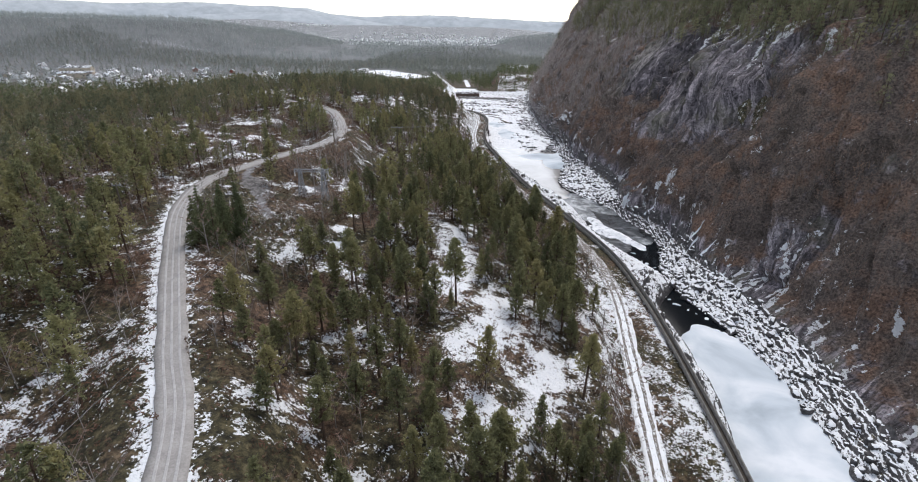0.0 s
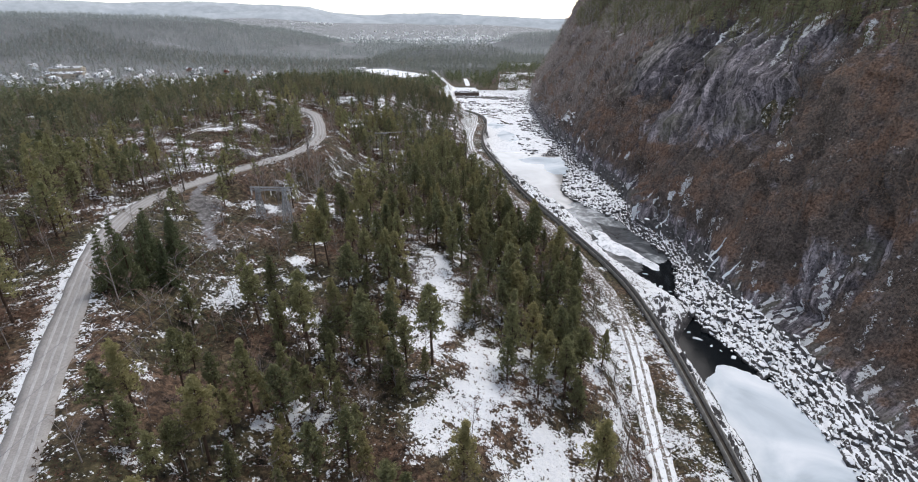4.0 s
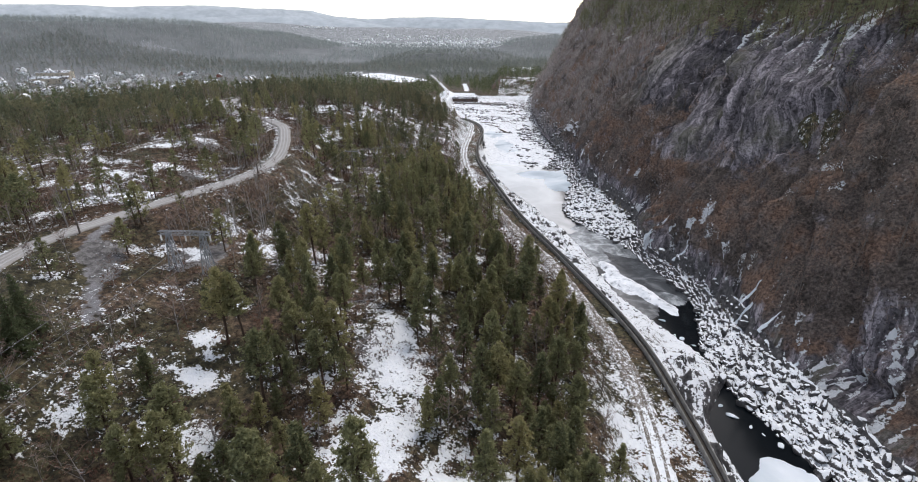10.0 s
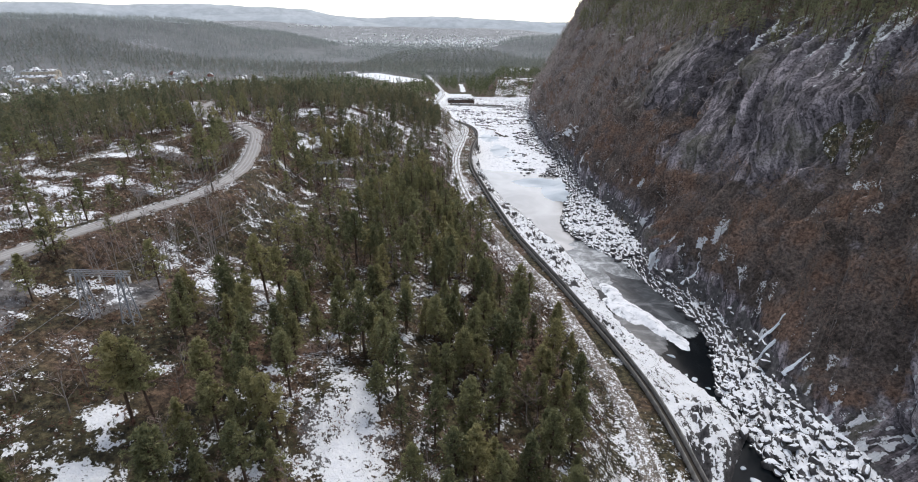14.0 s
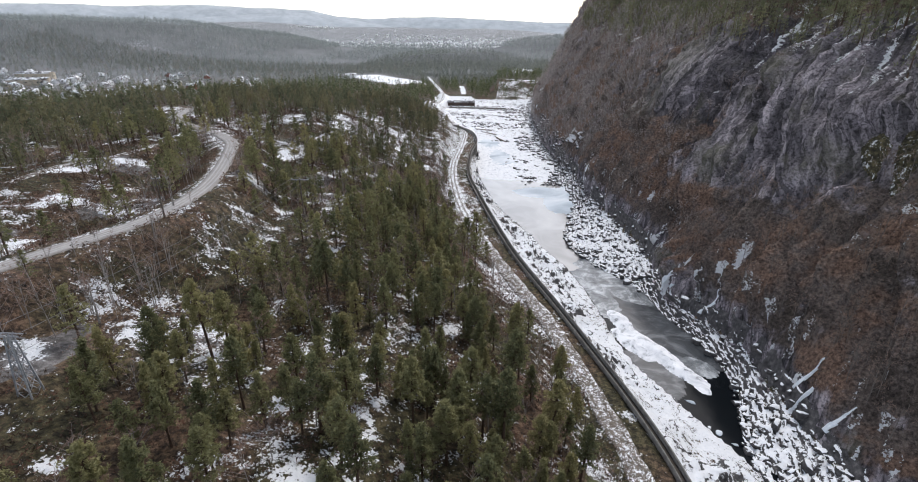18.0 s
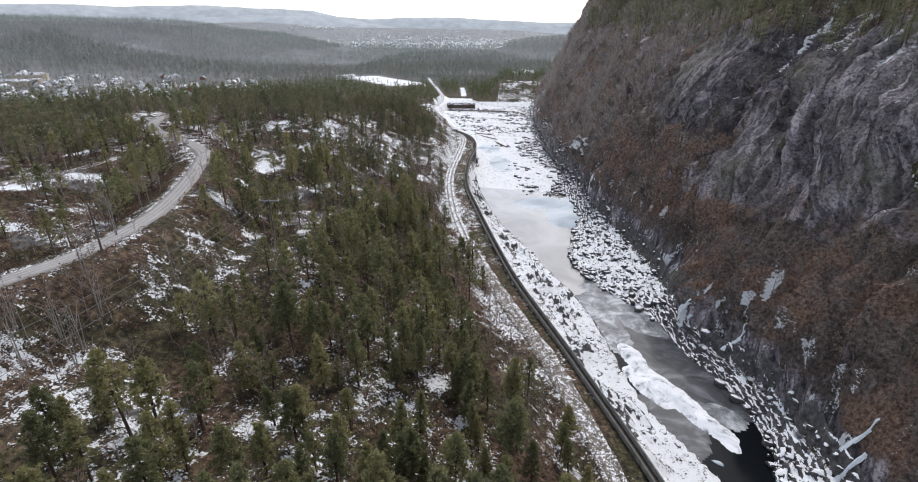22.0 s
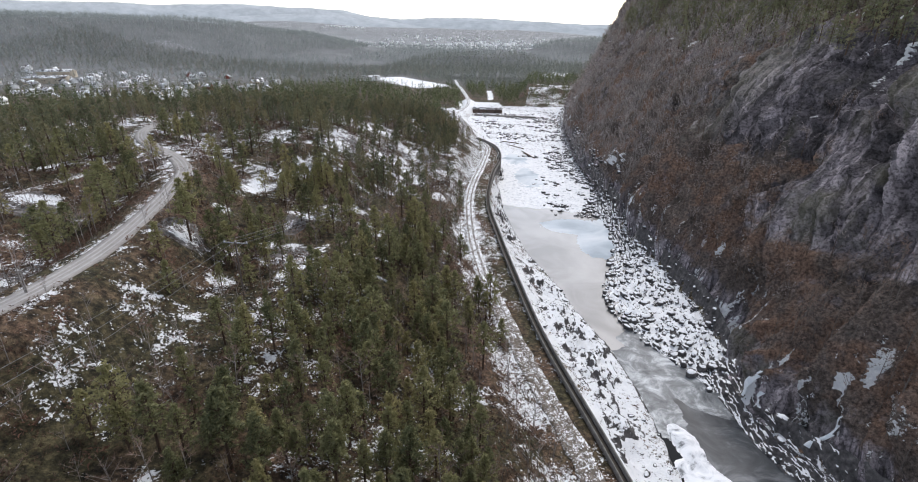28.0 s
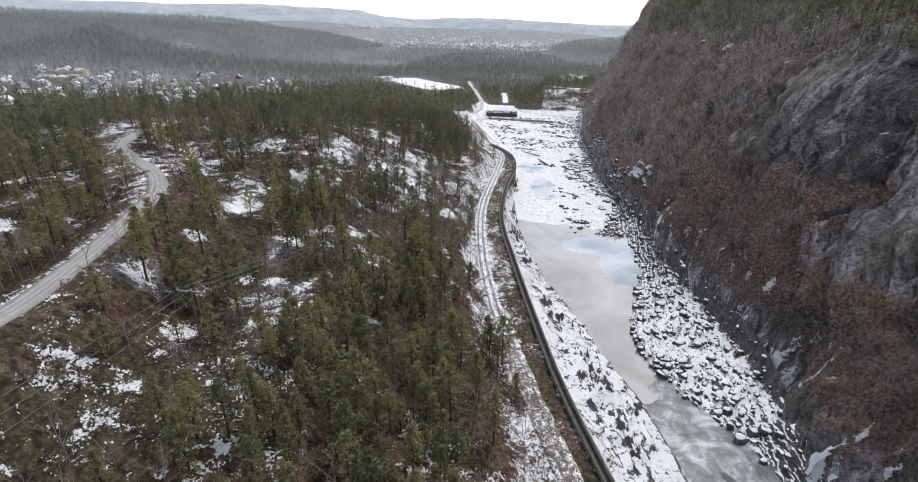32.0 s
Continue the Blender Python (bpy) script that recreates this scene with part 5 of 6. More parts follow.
hx, hy = spots(rng, -130, 42, 25, 330, 1.2, heather_chance)
tufts_ = [(tuft(np.random.default_rng(400 + k), 0.5 + 0.16 * k, 0.45 + 0.2 * k, 5 + k),) for k in range(5)]
scattered("heather", tufts_, hx, hy, height(hx, hy), rng, [HEATHER], "dark brown heather and juniper tufts", "shrubs", 0.6, 1.3)

rust_low = [bare_tree(np.random.default_rng(420 + k), 1.6 + 0.5 * k, 6, 3, 7) for k in range(3)]
ux, uy = spots(rng, -110, 20, 60, 330, 5.0, lambda x, y: np.where((flume_x(y) - x > 14) & ~in_patch(x, y), 0.3 * smooth(0.5, 0.62, fbm(x / 18, y / 18, 82, 3)), 0.0))
away = (line_distance(ux, uy, ROAD)[0] > 3.5) & (line_distance(ux, uy, TRACK)[0] > 3)
scattered("rusty_shrubs", rust_low, ux[away], uy[away], height(ux[away], uy[away]), rng, [GREYBARK, TWIGS, RUST], "low shrubs with withered red-brown leaves", "shrubs", 0.6, 1.2)

# ---- woods on and over the cliff ----


def cliff_spot(x_along, d):
    """A place on the displaced cliff sheet."""
    i = np.clip(np.searchsorted(cy_, x_along), 0, len(cy_) - 1)
    j = np.clip(np.searchsorted(cd_, d), 0, len(cd_) - 1)
    return CX[i, j], CY[i, j], CZ[i, j], bare[i, j]


def grow(gap_y, gap_d, d0, d1, y0, y1, chance, seed):
    g = np.random.default_rng(seed)
    d, y = spots(g, d0, d1, y0, y1, 1.0, lambda a, b: np.full(a.shape, 1.0 / (gap_y * gap_d)))
    x, y, z, b = cliff_spot(y, d)
    k = g.uniform(0, 1, len(x)) < chance(d, y, z, b)
    return x[k], y[k], z[k], g


tall_bare = [bare_tree(np.random.default_rng(500 + k), 5.0 + 0.9 * k, 6, 5) for k in range(4)]
rusty = [bare_tree(np.random.default_rng(520 + k), 3.0 + 0.9 * k, 6, 6, 2) for k in range(4)]
x, y, z, g = grow(2.4, 1.9, 3, 106, 232, 330, lambda d, y, z, b: (1 - 0.99 * np.clip(b * 1.6, 0, 1)) * 0.9 * smooth(8, 16, z), 35)
scattered("upper_cliff_wood", tall_bare, x, y, z, g, [BARK, FARTWIGS], "leafless trees high on the valley side, greyed for haze", "wood", 0.6, 1.1)
x, y, z, g = grow(2.4, 1.9, 3, 106, 60, 232, lambda d, y, z, b: (1 - 0.99 * np.clip(b * 1.5, 0, 1)) * 0.9 * (1 - 0.6 * smooth(50, 75, z)) * smooth(8, 16, z), 31)
scattered("cliff_wood", tall_bare, x, y, z, g, [DULLBARK, TWIGS], "leafless grey-brown trees on the steep valley side", "wood", 0.6, 1.1)
x, y, z, g = grow(2.3, 1.8, 2, 60, 60, 420, lambda d, y, z, b: (1 - 0.9 * np.clip(b, 0, 1)) * smooth(0.46, 0.6, fbm(y / 18, z / 12, 73, 3)) * smooth(0.4, 0.56, fbm(y / 6, z / 5, 75, 2)) * smooth(6, 12, z) * (1 - smooth(36, 60, z)) * (1 - 0.95 * smooth(215, 265, y)), 32)
scattered("oak_scrub", rusty, x, y, z, g, [DULLBARK, TWIGS, RUST], "oak scrub with withered rust-brown leaves", "shrubs", 0.7, 1.3)
thin_bare = [bare_tree(np.random.default_rng(540 + k), 6.0 + 0.9 * k, 4, 5) for k in range(3)]
x, y, z, g = grow(2.4, 2.0, 0, 106, 330, 745, lambda d, y, z, b: np.full(d.shape, 0.9), 33)
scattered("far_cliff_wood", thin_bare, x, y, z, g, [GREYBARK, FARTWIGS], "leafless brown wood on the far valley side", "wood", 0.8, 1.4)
top_pines = [pine(np.random.default_rng(560 + k), 5.5 + k, 6, 4, 2, 5, 1.6 + 0.1 * k, 0.15, 0.65, 0.3, False) for k in range(4)]
x, y, z, g = grow(2.3, 2.0, 38, 107, 60, 560, lambda d, y, z, b: smooth(60, 84, z) * 0.9 + 0.03, 34)
scattered("cliff_top_pines", top_pines, x, y, z, g, [BARK, TOPNEEDLES], "pines and spruces along the top of the cliff", "wood", 0.7, 1.2)
mx, my = spots(g, 90, 500, -50, 900, 10.0, lambda a, b: np.where((a - toe(b) > 100) & (a - toe(b) < 300), 0.9, 0.0))
scattered("mountain_wood", top_pines, mx, my, height(mx, my), g, [BARK, TOPNEEDLES], "pine wood on the mountain above the cliff", "wood", 0.9, 1.5)

# ---- dark spruces beside the road ----
for k, (tx, ty, hh) in enumerate(((-58, 80.5, 8.5), (-55.5, 82, 8.5), (-56, 86, 8.5), (-58.5, 90, 8.5), (-60.5, 86, 8.5), (-60.5, 93, 8), (-60, 98, 7.5), (-57, 94, 7.5), (-53.5, 87, 7))):
    t_, c_ = spruce(np.random.default_rng(580 + k), hh * 1.12, 17, 10, 8)
    root = tagged(new("spruce_tree"), "dark green spruce standing beside the gravel road", "tree", "spruces beside the road")
    tx -= 1.8
    root.location = (tx, ty, float(height(np.array([tx]), np.array([ty]))[0]))
    part("trunk", mesh_of("trunk", *t_, BARK, None, True), root)
    part("crown", mesh_of("crown", *c_, SPRUCE), root)

# ---- frozen falls on the cliff ----
FALLICE, n_, l_, b_ = material("blue_white_fall_ice", 0.35, 0.0, 0.5)
w_ = place(n_)
l_.new(ramp(n_, l_, tex_noise(n_, l_, w_, 1.2, 5), (0.3, (0.62, 0.68, 0.72)), (0.7, (0.88, 0.9, 0.92))), b_.inputs["Base Color"])
bump(n_, l_, b_, tex_noise(n_, l_, w_, 3.0, 4), 0.5, 0.1)


def icefall(y, low, high, narrow, wide, seed):
    """A curtain of ice that hugs the rock, narrow above and wide at its foot, in overlapping lobes."""
    ys = np.arange(y - wide * 1.6 - 0.6, y + wide * 1.6 + 0.6, 0.16)
    at = np.interp(ys, cy_, np.arange(len(cy_)))
    i0 = np.clip(np.floor(at).astype(int), 0, len(cy_) - 2)
    w = (at - i0)[:, None]
    cols = slice(0, 100)
    X = CX[i0, cols] * (1 - w) + CX[i0 + 1, cols] * w
    Z = CZ[i0, cols] * (1 - w) + CZ[i0 + 1, cols] * w
    Y = np.repeat(ys[:, None], 100, 1)
    q_ = np.clip((high - Z) / (high - low), 0, 1)
    half = narrow + (wide - narrow) * q_**1.6
    mid = y + 0.5 * (fbm(Z / 5, Z * 0, seed, 3) - 0.5)
    k = 1 - np.abs(Y - mid) / half + 1.0 * (fbm(Y / 1.1, Z / 4.5, seed + 3, 3) - 0.5)
    rise = np.gradient(Z, axis=1) / np.maximum(np.abs(np.gradient(X, axis=1)), 0.08)
    k = np.where((Z > low) & (Z < high) & (rise > 0.9), k, -1)
    lobes = np.clip(k, 0, 1) ** 0.5 * (0.15 + 1.1 * fbm(Y / 0.5, Z / 2.2, seed + 7, 3) ** 1.5)
    V = np.stack([X - lobes * 0.8 - 0.04, Y, Z + lobes * 0.3], -1).reshape(-1, 3)
    F = grid_faces(len(ys), 100)
    F = F[(k.ravel()[F] > 0).all(1)]
    lab = np.arange(len(V))
    for _ in range(260):
        low_of = lab[F].min(1)
        was = lab.copy()
        for c in range(F.shape[1]):
            np.minimum.at(lab, F[:, c], low_of)
        if (was == lab).all():
            break
    pieces = [own for own in (F[lab[F[:, 0]] == piece] for piece in np.unique(lab[F[:, 0]])) if len(own) > 8]
    if pieces:
        root = tagged(new("icefall"), "blue-white frozen waterfall down the dark rock", "icefall", "frozen falls")
        for own in pieces:
            used, inv = np.unique(own, return_inverse=True)
            part("ice_curtain", mesh_of("ice_curtain", V[used], inv.reshape(own.shape), FALLICE, None, True), root)


for along, low_, high_, slim_, wide_ in ((216.8, 3, 19, 0.3, 0.6), (213, 1.5, 8, 0.3, 0.8), (209, 1.5, 6, 0.3, 0.7), (202.5, 4, 12, 0.25, 0.55), (171, 6, 15.5, 0.25, 0.6), (168.3, 2, 10, 0.3, 0.8), (161, 5, 12, 0.25, 0.6), (149.5, 4, 9, 0.25, 0.55), (139, 3, 8, 0.25, 0.6), (190.5, 42, 49, 0.5, 1.4)):
    icefall(along, low_, high_, slim_, wide_, int(along))

# ---- boulders ----
def stone(g, flat, fineness=2):
    """A broken stone: a lump with flattened, uneven sides."""
    bm = bmesh.new()
    bmesh.ops.create_icosphere(bm, subdivisions=int(fineness), radius=1.0)
    v = np.array([q.co for q in bm.verts])
    f = np.array([[q.index for q in t.verts] for t in bm.faces])
    bm.free()
    for _ in range(10):
        n = unit(g, 1)[0]
        cut = g.uniform(0.34, 0.66)
        over = v @ n - cut
        v = v - np.clip(over, 0, None)[:, None] * n
    v = v * np.array([g.uniform(0.8, 1.3), g.uniform(0.7, 1.1), flat * g.uniform(0.8, 1.2)])
    return v, f


stones = [stone(np.random.default_rng(600 + k), 0.8) for k in range(8)]
rubble = [(stone(np.random.default_rng(620 + k), 0.85, 1),) for k in range(10)]
g = np.random.default_rng(41)


def scree_chance(x, y):
    r, t = bank_right(y), toe(y)
    p = np.where((x > r - 1.2) & (x < t + 1.5), 0.8, 0.0)
    p = np.where((y > 197) & (y < 221), 0.2 * p, p)
    return np.where(y > 345, np.where(np.abs(x - t) < 4, 0.75, 0.0), p)


sx, sy = spots(g, -10, 80, 55, 640, 1.4, scree_chance)
sz = np.maximum(height(sx, sy, False), -0.1) + 0.45
nearest = np.argsort(np.hypot(sx - 55, (sy - 150) * 0.9))[:300]
stone_me = [mesh_of("boulder", v, f, BOULDER) for v, f in stones]
for k in nearest:
    ob = new("boulder", stone_me[int(g.integers(0, 8))])
    s = float(0.45 + 1.5 * g.random() ** 2.4)
    ob.matrix_basis = pose(sx[k], sy[k], sz[k], g.uniform(-12, 12), g.uniform(-12, 12), g.uniform(0, 360)) @ Matrix.Diagonal((s, s, s, 1))
    tagged(ob, "grey broken boulder with a cap of snow", "boulder", "boulders below the cliff")
more = np.setdiff1d(np.arange(len(sx)), nearest)
scattered("scree", rubble, sx[more], sy[more], sz[more], g, [BOULDER], "snow-capped broken stones below the cliff", "stones", 0.4, 2.2, 2.6)
lx, ly = spots(g, -60, 45, 60, 460, 2.0, lambda x, y: np.where((x > flume_x(y) + 2.5) & (x < bank_left(y) + 1.0), 0.7 * smooth(0.45, 0.62, fbm(x / 8, y / 8, 79, 3)), 0.0))
scattered("bank_stones", rubble, lx, ly, height(lx, ly, False) - 0.1, g, [BOULDER], "snow-covered stones on the river bank", "stones", 0.3, 1.3, 2.2)


def river_stone_chance(x, y):
    u = (x - bank_left(y)) / (toe(y) - bank_left(y))
    edge = smooth(0.42, 0.72, u + 0.5 * (fbm(x / 12, y / 16, 74, 3) - 0.5)) * smooth(0.34, 0.5, fbm(x / 9, y / 12, 81, 3))
    flats = 0.4 * smooth(0.4, 0.55, fbm(x / 16, y / 8, 82, 3)) * smooth(455, 500, y)
    return np.where((u > 0.04) & (u < 1), np.maximum(0.75 * edge * (1 - smooth(430, 480, y)), flats), 0.0)


fx, fy = spots(g, -110, 30, 328, 600, 1.1, river_stone_chance)
scattered("river_stones", rubble, fx, fy, np.full(len(fx), 0.15), g, [STONE], "snow-capped stones in the frozen river", "stones", 0.35, 2.4, 3.0)

# ---- loose ice in the open water ----
floe_rng = np.random.default_rng(61)
for fx_, fy_, wide in ((46.6, 136.5, 1.3), (45.2, 139.4, 0.8), (52.5, 129.2, 1.0), (49.0, 133.6, 0.6), (43.8, 164.0, 1.0), (45.6, 161.2, 0.7), (40.5, 172.5, 0.9), (50.5, 131.8, 0.5)):
    v_, f_ = stone(floe_rng, 0.22, 2)
    ob = new("ice_floe", mesh_of("ice_floe", v_ * wide * np.array([1.3, 0.9, 1.0]), f_, SNOWICE))
    ob.matrix_basis = pose(fx_, fy_, 0.1, 0, 0, float(floe_rng.uniform(0, 180)))
    tagged(ob, "small white ice floe afloat in black water", "ice floe", "floes in the open water")

# ---- woods and fields of the valley beyond ----
far_kinds = []
for k in range(4):
    q = np.random.default_rng(700 + k)
    c = np.stack([q.normal(0, 0.9, 12), q.normal(0, 0.9, 12), q.uniform(1, 9, 12)], 1)
    c[:, :2] *= (1.35 - c[:, 2:] / 9)
    far_kinds.append((sprays(q, c, np.full(12, 1.3), 3),))


def valley_chance(x, y):
    s = flume_x(y) - x
    r = np.hypot(x, y)
    p = np.where((s > 20) & (y > 380), 0.85, 0.0) * (0.35 + fbm(x / 120, y / 120, 75, 3))
    p = np.where((y > 900) & (x < 900), 0.8, p)
    p = np.where((y > 640) & (x > bank_right(y) + 6), 0.8, p)
    p = np.where((s > 12) & (s < 20) & (y > 430), 0.8, p)
    p = np.where((y > 690) & (s < 25), 0.8, p)
    town = np.exp(-(((x + 590) / 260) ** 2 + ((y - 690) / 170) ** 2))
    p = p * (1 - 0.84 * np.clip(town * 1.8, 0, 1))
    p = np.where((y > 585) & (x < bank_left(y) - 5) & (s < 25), 0.8, p)
    for k in (0, 25, 50, 75):
        p = np.where(in_field(x - 0.29 * k, y + 0.957 * k, 4), p * 0.4 * (k > 20), p)
    d, _ = line_distance(x, y, TRACK)
    for pts in FARSNOW:
        p = np.where(line_distance(x, y, pts)[0] < 5.5, 0, p)
    p = np.where((x > -46) & (y > 630) & (y < 712), p * 0.3, p)
    p = np.where((np.hypot((x + 14) / 22, (y - 890) / 60) < 0.95), p * 0.12, p)
    return np.where(d < 5, 0, p) * (np.abs(np.arctan2(x, y) + 0.25) < 0.95)


q = np.random.default_rng(45)
vx, vy = spots(q, -900, 90, 380, 1190, 5.2, valley_chance)
far_off = (vy > 1000) & (vx < -320)
vx, vy = vx[~far_off], vy[~far_off]
keep = ~((vx > -300) & (vy < 520))
back = keep & (np.hypot(vx, vy) > 780)
keep &= ~back
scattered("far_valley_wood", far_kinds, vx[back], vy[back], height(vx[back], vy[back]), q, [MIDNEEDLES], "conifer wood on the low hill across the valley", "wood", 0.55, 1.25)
scattered("valley_wood", far_kinds, vx[keep], vy[keep], height(vx[keep], vy[keep]), q, [SPRUCE], "dark conifer wood on the valley floor", "wood", 0.8, 1.4)
rx_, ry2 = spots(q, -1500, 700, 760, 2000, 6.6, lambda x, y: np.where((np.hypot(x, y) > 900) & ((y > 1190) | (x < -320)), 0.9, 0.0))
crag_ = np.maximum(crag_at(rx_, ry2), 0.75 * np.exp(-(((0.78 * (rx_ + 725) + 0.63 * (ry2 - 1045)) / 150) ** 4 + ((0.78 * (ry2 - 1035) - 0.63 * (rx_ + 725)) / 60) ** 2)))
hilly = ((height(rx_, ry2, False) > 26) & (q.random(len(rx_)) > 0.9 * crag_)) | (q.random(len(rx_)) < 0.45 * smooth(0.42, 0.55, fbm(rx_ / 140, ry2 / 140, 76, 3)))
rx_, ry2 = rx_[hilly], ry2[hilly]
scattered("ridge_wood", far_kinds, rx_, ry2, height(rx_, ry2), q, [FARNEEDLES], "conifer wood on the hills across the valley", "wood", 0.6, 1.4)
brown_far = [(bare_tree(np.random.default_rng(720 + k), 8.0, 3, 6)[1],) for k in range(3)]
wx, wy = spots(q, -950, -40, 380, 1000, 9.5, lambda x, y: np.where(flume_x(y) - x > 14, np.where(in_field(x, y, 5), 0, 0.5), 0.0))
bx_, by2 = spots(q, -1000, -420, 780, 1180, 6.0, lambda x, y: 0.75 * np.exp(-(((0.78 * (y - 1010) - 0.63 * (x + 725)) / 48) ** 2)) * smooth(0.4, 0.55, fbm(x / 60, y / 60, 29, 3)))
scattered("hillside_birches", brown_far, bx_, by2, height(bx_, by2), q, [FARTWIGS], "leafless brown wood on the hill across the valley, greyed for haze", "wood", 0.9, 1.5)
scattered("valley_birches", brown_far, wx, wy, height(wx, wy), q, [TWIGS], "leafless brown trees among the houses and fields", "wood", 1.0, 1.6)

twx, twy = spots(q, -110, 10, 440, 640, 2.5, lambda x, y: np.where((x > bank_left(y) - 4) & (x < toe(y) - 2), 0.85 * smooth(0.36, 0.52, fbm(x / 22, y / 9, 78, 3) + 0.12 * smooth(490, 530, y)), 0.0))
scattered("osier_scrub", [(bare_tree(np.random.default_rng(740 + k), 2.4, 4, 5)[1],) for k in range(3)], twx, twy, np.full(len(twx), 0.4), q, [TWIGS], "dark leafless osier scrub on the snowy river flats", "shrubs", 0.6, 1.3)

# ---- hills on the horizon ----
# The hills' pale bluish base colour has the distance haze painted in.
HILL, n_, l_, b_ = material("hazed_hill_woods", 1.0, 0.0, 0.0)
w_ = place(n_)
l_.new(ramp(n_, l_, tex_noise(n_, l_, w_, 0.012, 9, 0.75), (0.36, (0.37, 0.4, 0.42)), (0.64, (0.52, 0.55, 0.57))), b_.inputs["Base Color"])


def skyline(name, far, tops, wide, seed):
    """A long wooded hill across the horizon; tops: heading (degrees left of north) and height."""
    a = np.linspace(tops[0][0], tops[-1][0], 260)
    h = np.interp(a, [t for t, _ in tops], [t for _, t in tops]) + 9 * (fbm(a / 2, a * 0, seed, 4) - 0.5)
    rows = []
    for q_, lift in ((-1.0, 0.0), (-0.6, 0.35), (-0.3, 0.75), (0.0, 1.0), (0.4, 0.6), (0.9, 0.0)):
        r = far + wide * q_ + 60 * (fbm(a / 2.5, a * 0 + q_ * 7, seed + 3, 3) - 0.5)
        rows.append(np.stack([-np.sin(np.radians(a)) * r, np.cos(np.radians(a)) * r, 4 + h * lift], 1))
    v = np.stack(rows, 1).reshape(-1, 3)
    return tagged(new(name, mesh_of(name, v, grid_faces(len(a), 6), HILL, None, True)), "wooded hills on the horizon, coloured pale for haze", "hills", kind="structure")


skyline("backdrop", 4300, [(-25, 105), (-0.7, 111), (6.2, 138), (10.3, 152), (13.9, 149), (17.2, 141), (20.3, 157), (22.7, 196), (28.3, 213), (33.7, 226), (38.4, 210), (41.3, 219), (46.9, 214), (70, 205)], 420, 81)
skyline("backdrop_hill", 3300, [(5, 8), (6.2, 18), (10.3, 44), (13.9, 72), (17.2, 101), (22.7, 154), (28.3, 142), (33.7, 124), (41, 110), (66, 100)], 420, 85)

# ---- houses ----
PALE = two_tone("white_painted_boards", (0.74, 0.74, 0.73), (0.88, 0.88, 0.87), 0.8, 0.6, 0.3, 0.01, 8)
OCHRE = two_tone("ochre_painted_boards", (0.42, 0.36, 0.28), (0.56, 0.49, 0.39), 0.8, 0.6, 0.3, 0.01, 8)
REDWALL = two_tone("red_painted_boards", (0.2, 0.06, 0.045), (0.3, 0.09, 0.07), 0.8, 0.6, 0.3, 0.01, 8)
ROOF = snowy("dark_tiles_with_snow", lambda n, l, w: ramp(n, l, tex_noise(n, l, w, 0.6, 4), (0.3, (0.05, 0.045, 0.045)), (0.7, (0.11, 0.1, 0.1))), 0.15, 0.05, False, 0.0, 0.5)
GLASS, n_, l_, b_ = material("window_glass", 0.1, 0.0, 0.5)
b_.inputs["Base Color"].default_value = (0.03, 0.035, 0.04, 1)


def house(x, y, turn, long_, deep_, eaves, wall, label, roof_up=0.38):
    """A gabled house with a roof that overhangs, windows and a chimney."""
    root = tagged(new("house"), label, "house", "houses of the town")
    root.location = (x, y, float(height(np.array([x]), np.array([y]))[0]) - 0.3)
    root.rotation_euler = (0, 0, radians(turn))
    a, b, top = long_ / 2, deep_ / 2, eaves + deep_ * roof_up
    v = np.array([(-a, -b, 0), (a, -b, 0), (a, b, 0), (-a, b, 0), (-a, -b, eaves), (a, -b, eaves), (a, b, eaves), (-a, b, eaves), (-a, 0, top), (a, 0, top)])
    f = [(0, 1, 5), (0, 5, 4), (2, 3, 7), (2, 7, 6), (1, 2, 6), (1, 6, 5), (5, 6, 9), (3, 0, 4), (3, 4, 7), (4, 8, 7)]
    part("wall", mesh_of("wall", v, f, wall), root)
    o, e = 0.5, eaves - 0.5 * roof_up * 2
    rv = []
    for dz in (0.05, 0.3):
        rv += [(-a - o, -b - o, e + dz), (a + o, -b - o, e + dz), (a + o, 0, top + dz), (-a - o, 0, top + dz), (a + o, b + o, e + dz), (-a - o, b + o, e + dz)]
    rf = [(0, 3, 2, 1), (3, 5, 4, 2), (6, 7, 8, 9), (9, 8, 10, 11), (0, 1, 7, 6), (4, 5, 11, 10), (1, 2, 8, 7), (2, 4, 10, 8), (3, 0, 6, 9), (5, 3, 9, 11)]
    roof = part("roof", mesh_of("roof", rv, rf, ROOF), root, "dark roof dusted with snow")
    part("chimney", mesh_of("chimney", *boxes([((a * 0.3, 0, top + 0.5), (0.8, 0.8, 1.6), 0)]), CONCRETE), roof)
    for side in (-1, 1):
        for k in (-0.55, 0.0, 0.55):
            part("window", mesh_of("window", *boxes([((k * a, side * b, eaves * 0.55), (1.3, 0.14, 1.3), 0)]), GLASS), root)


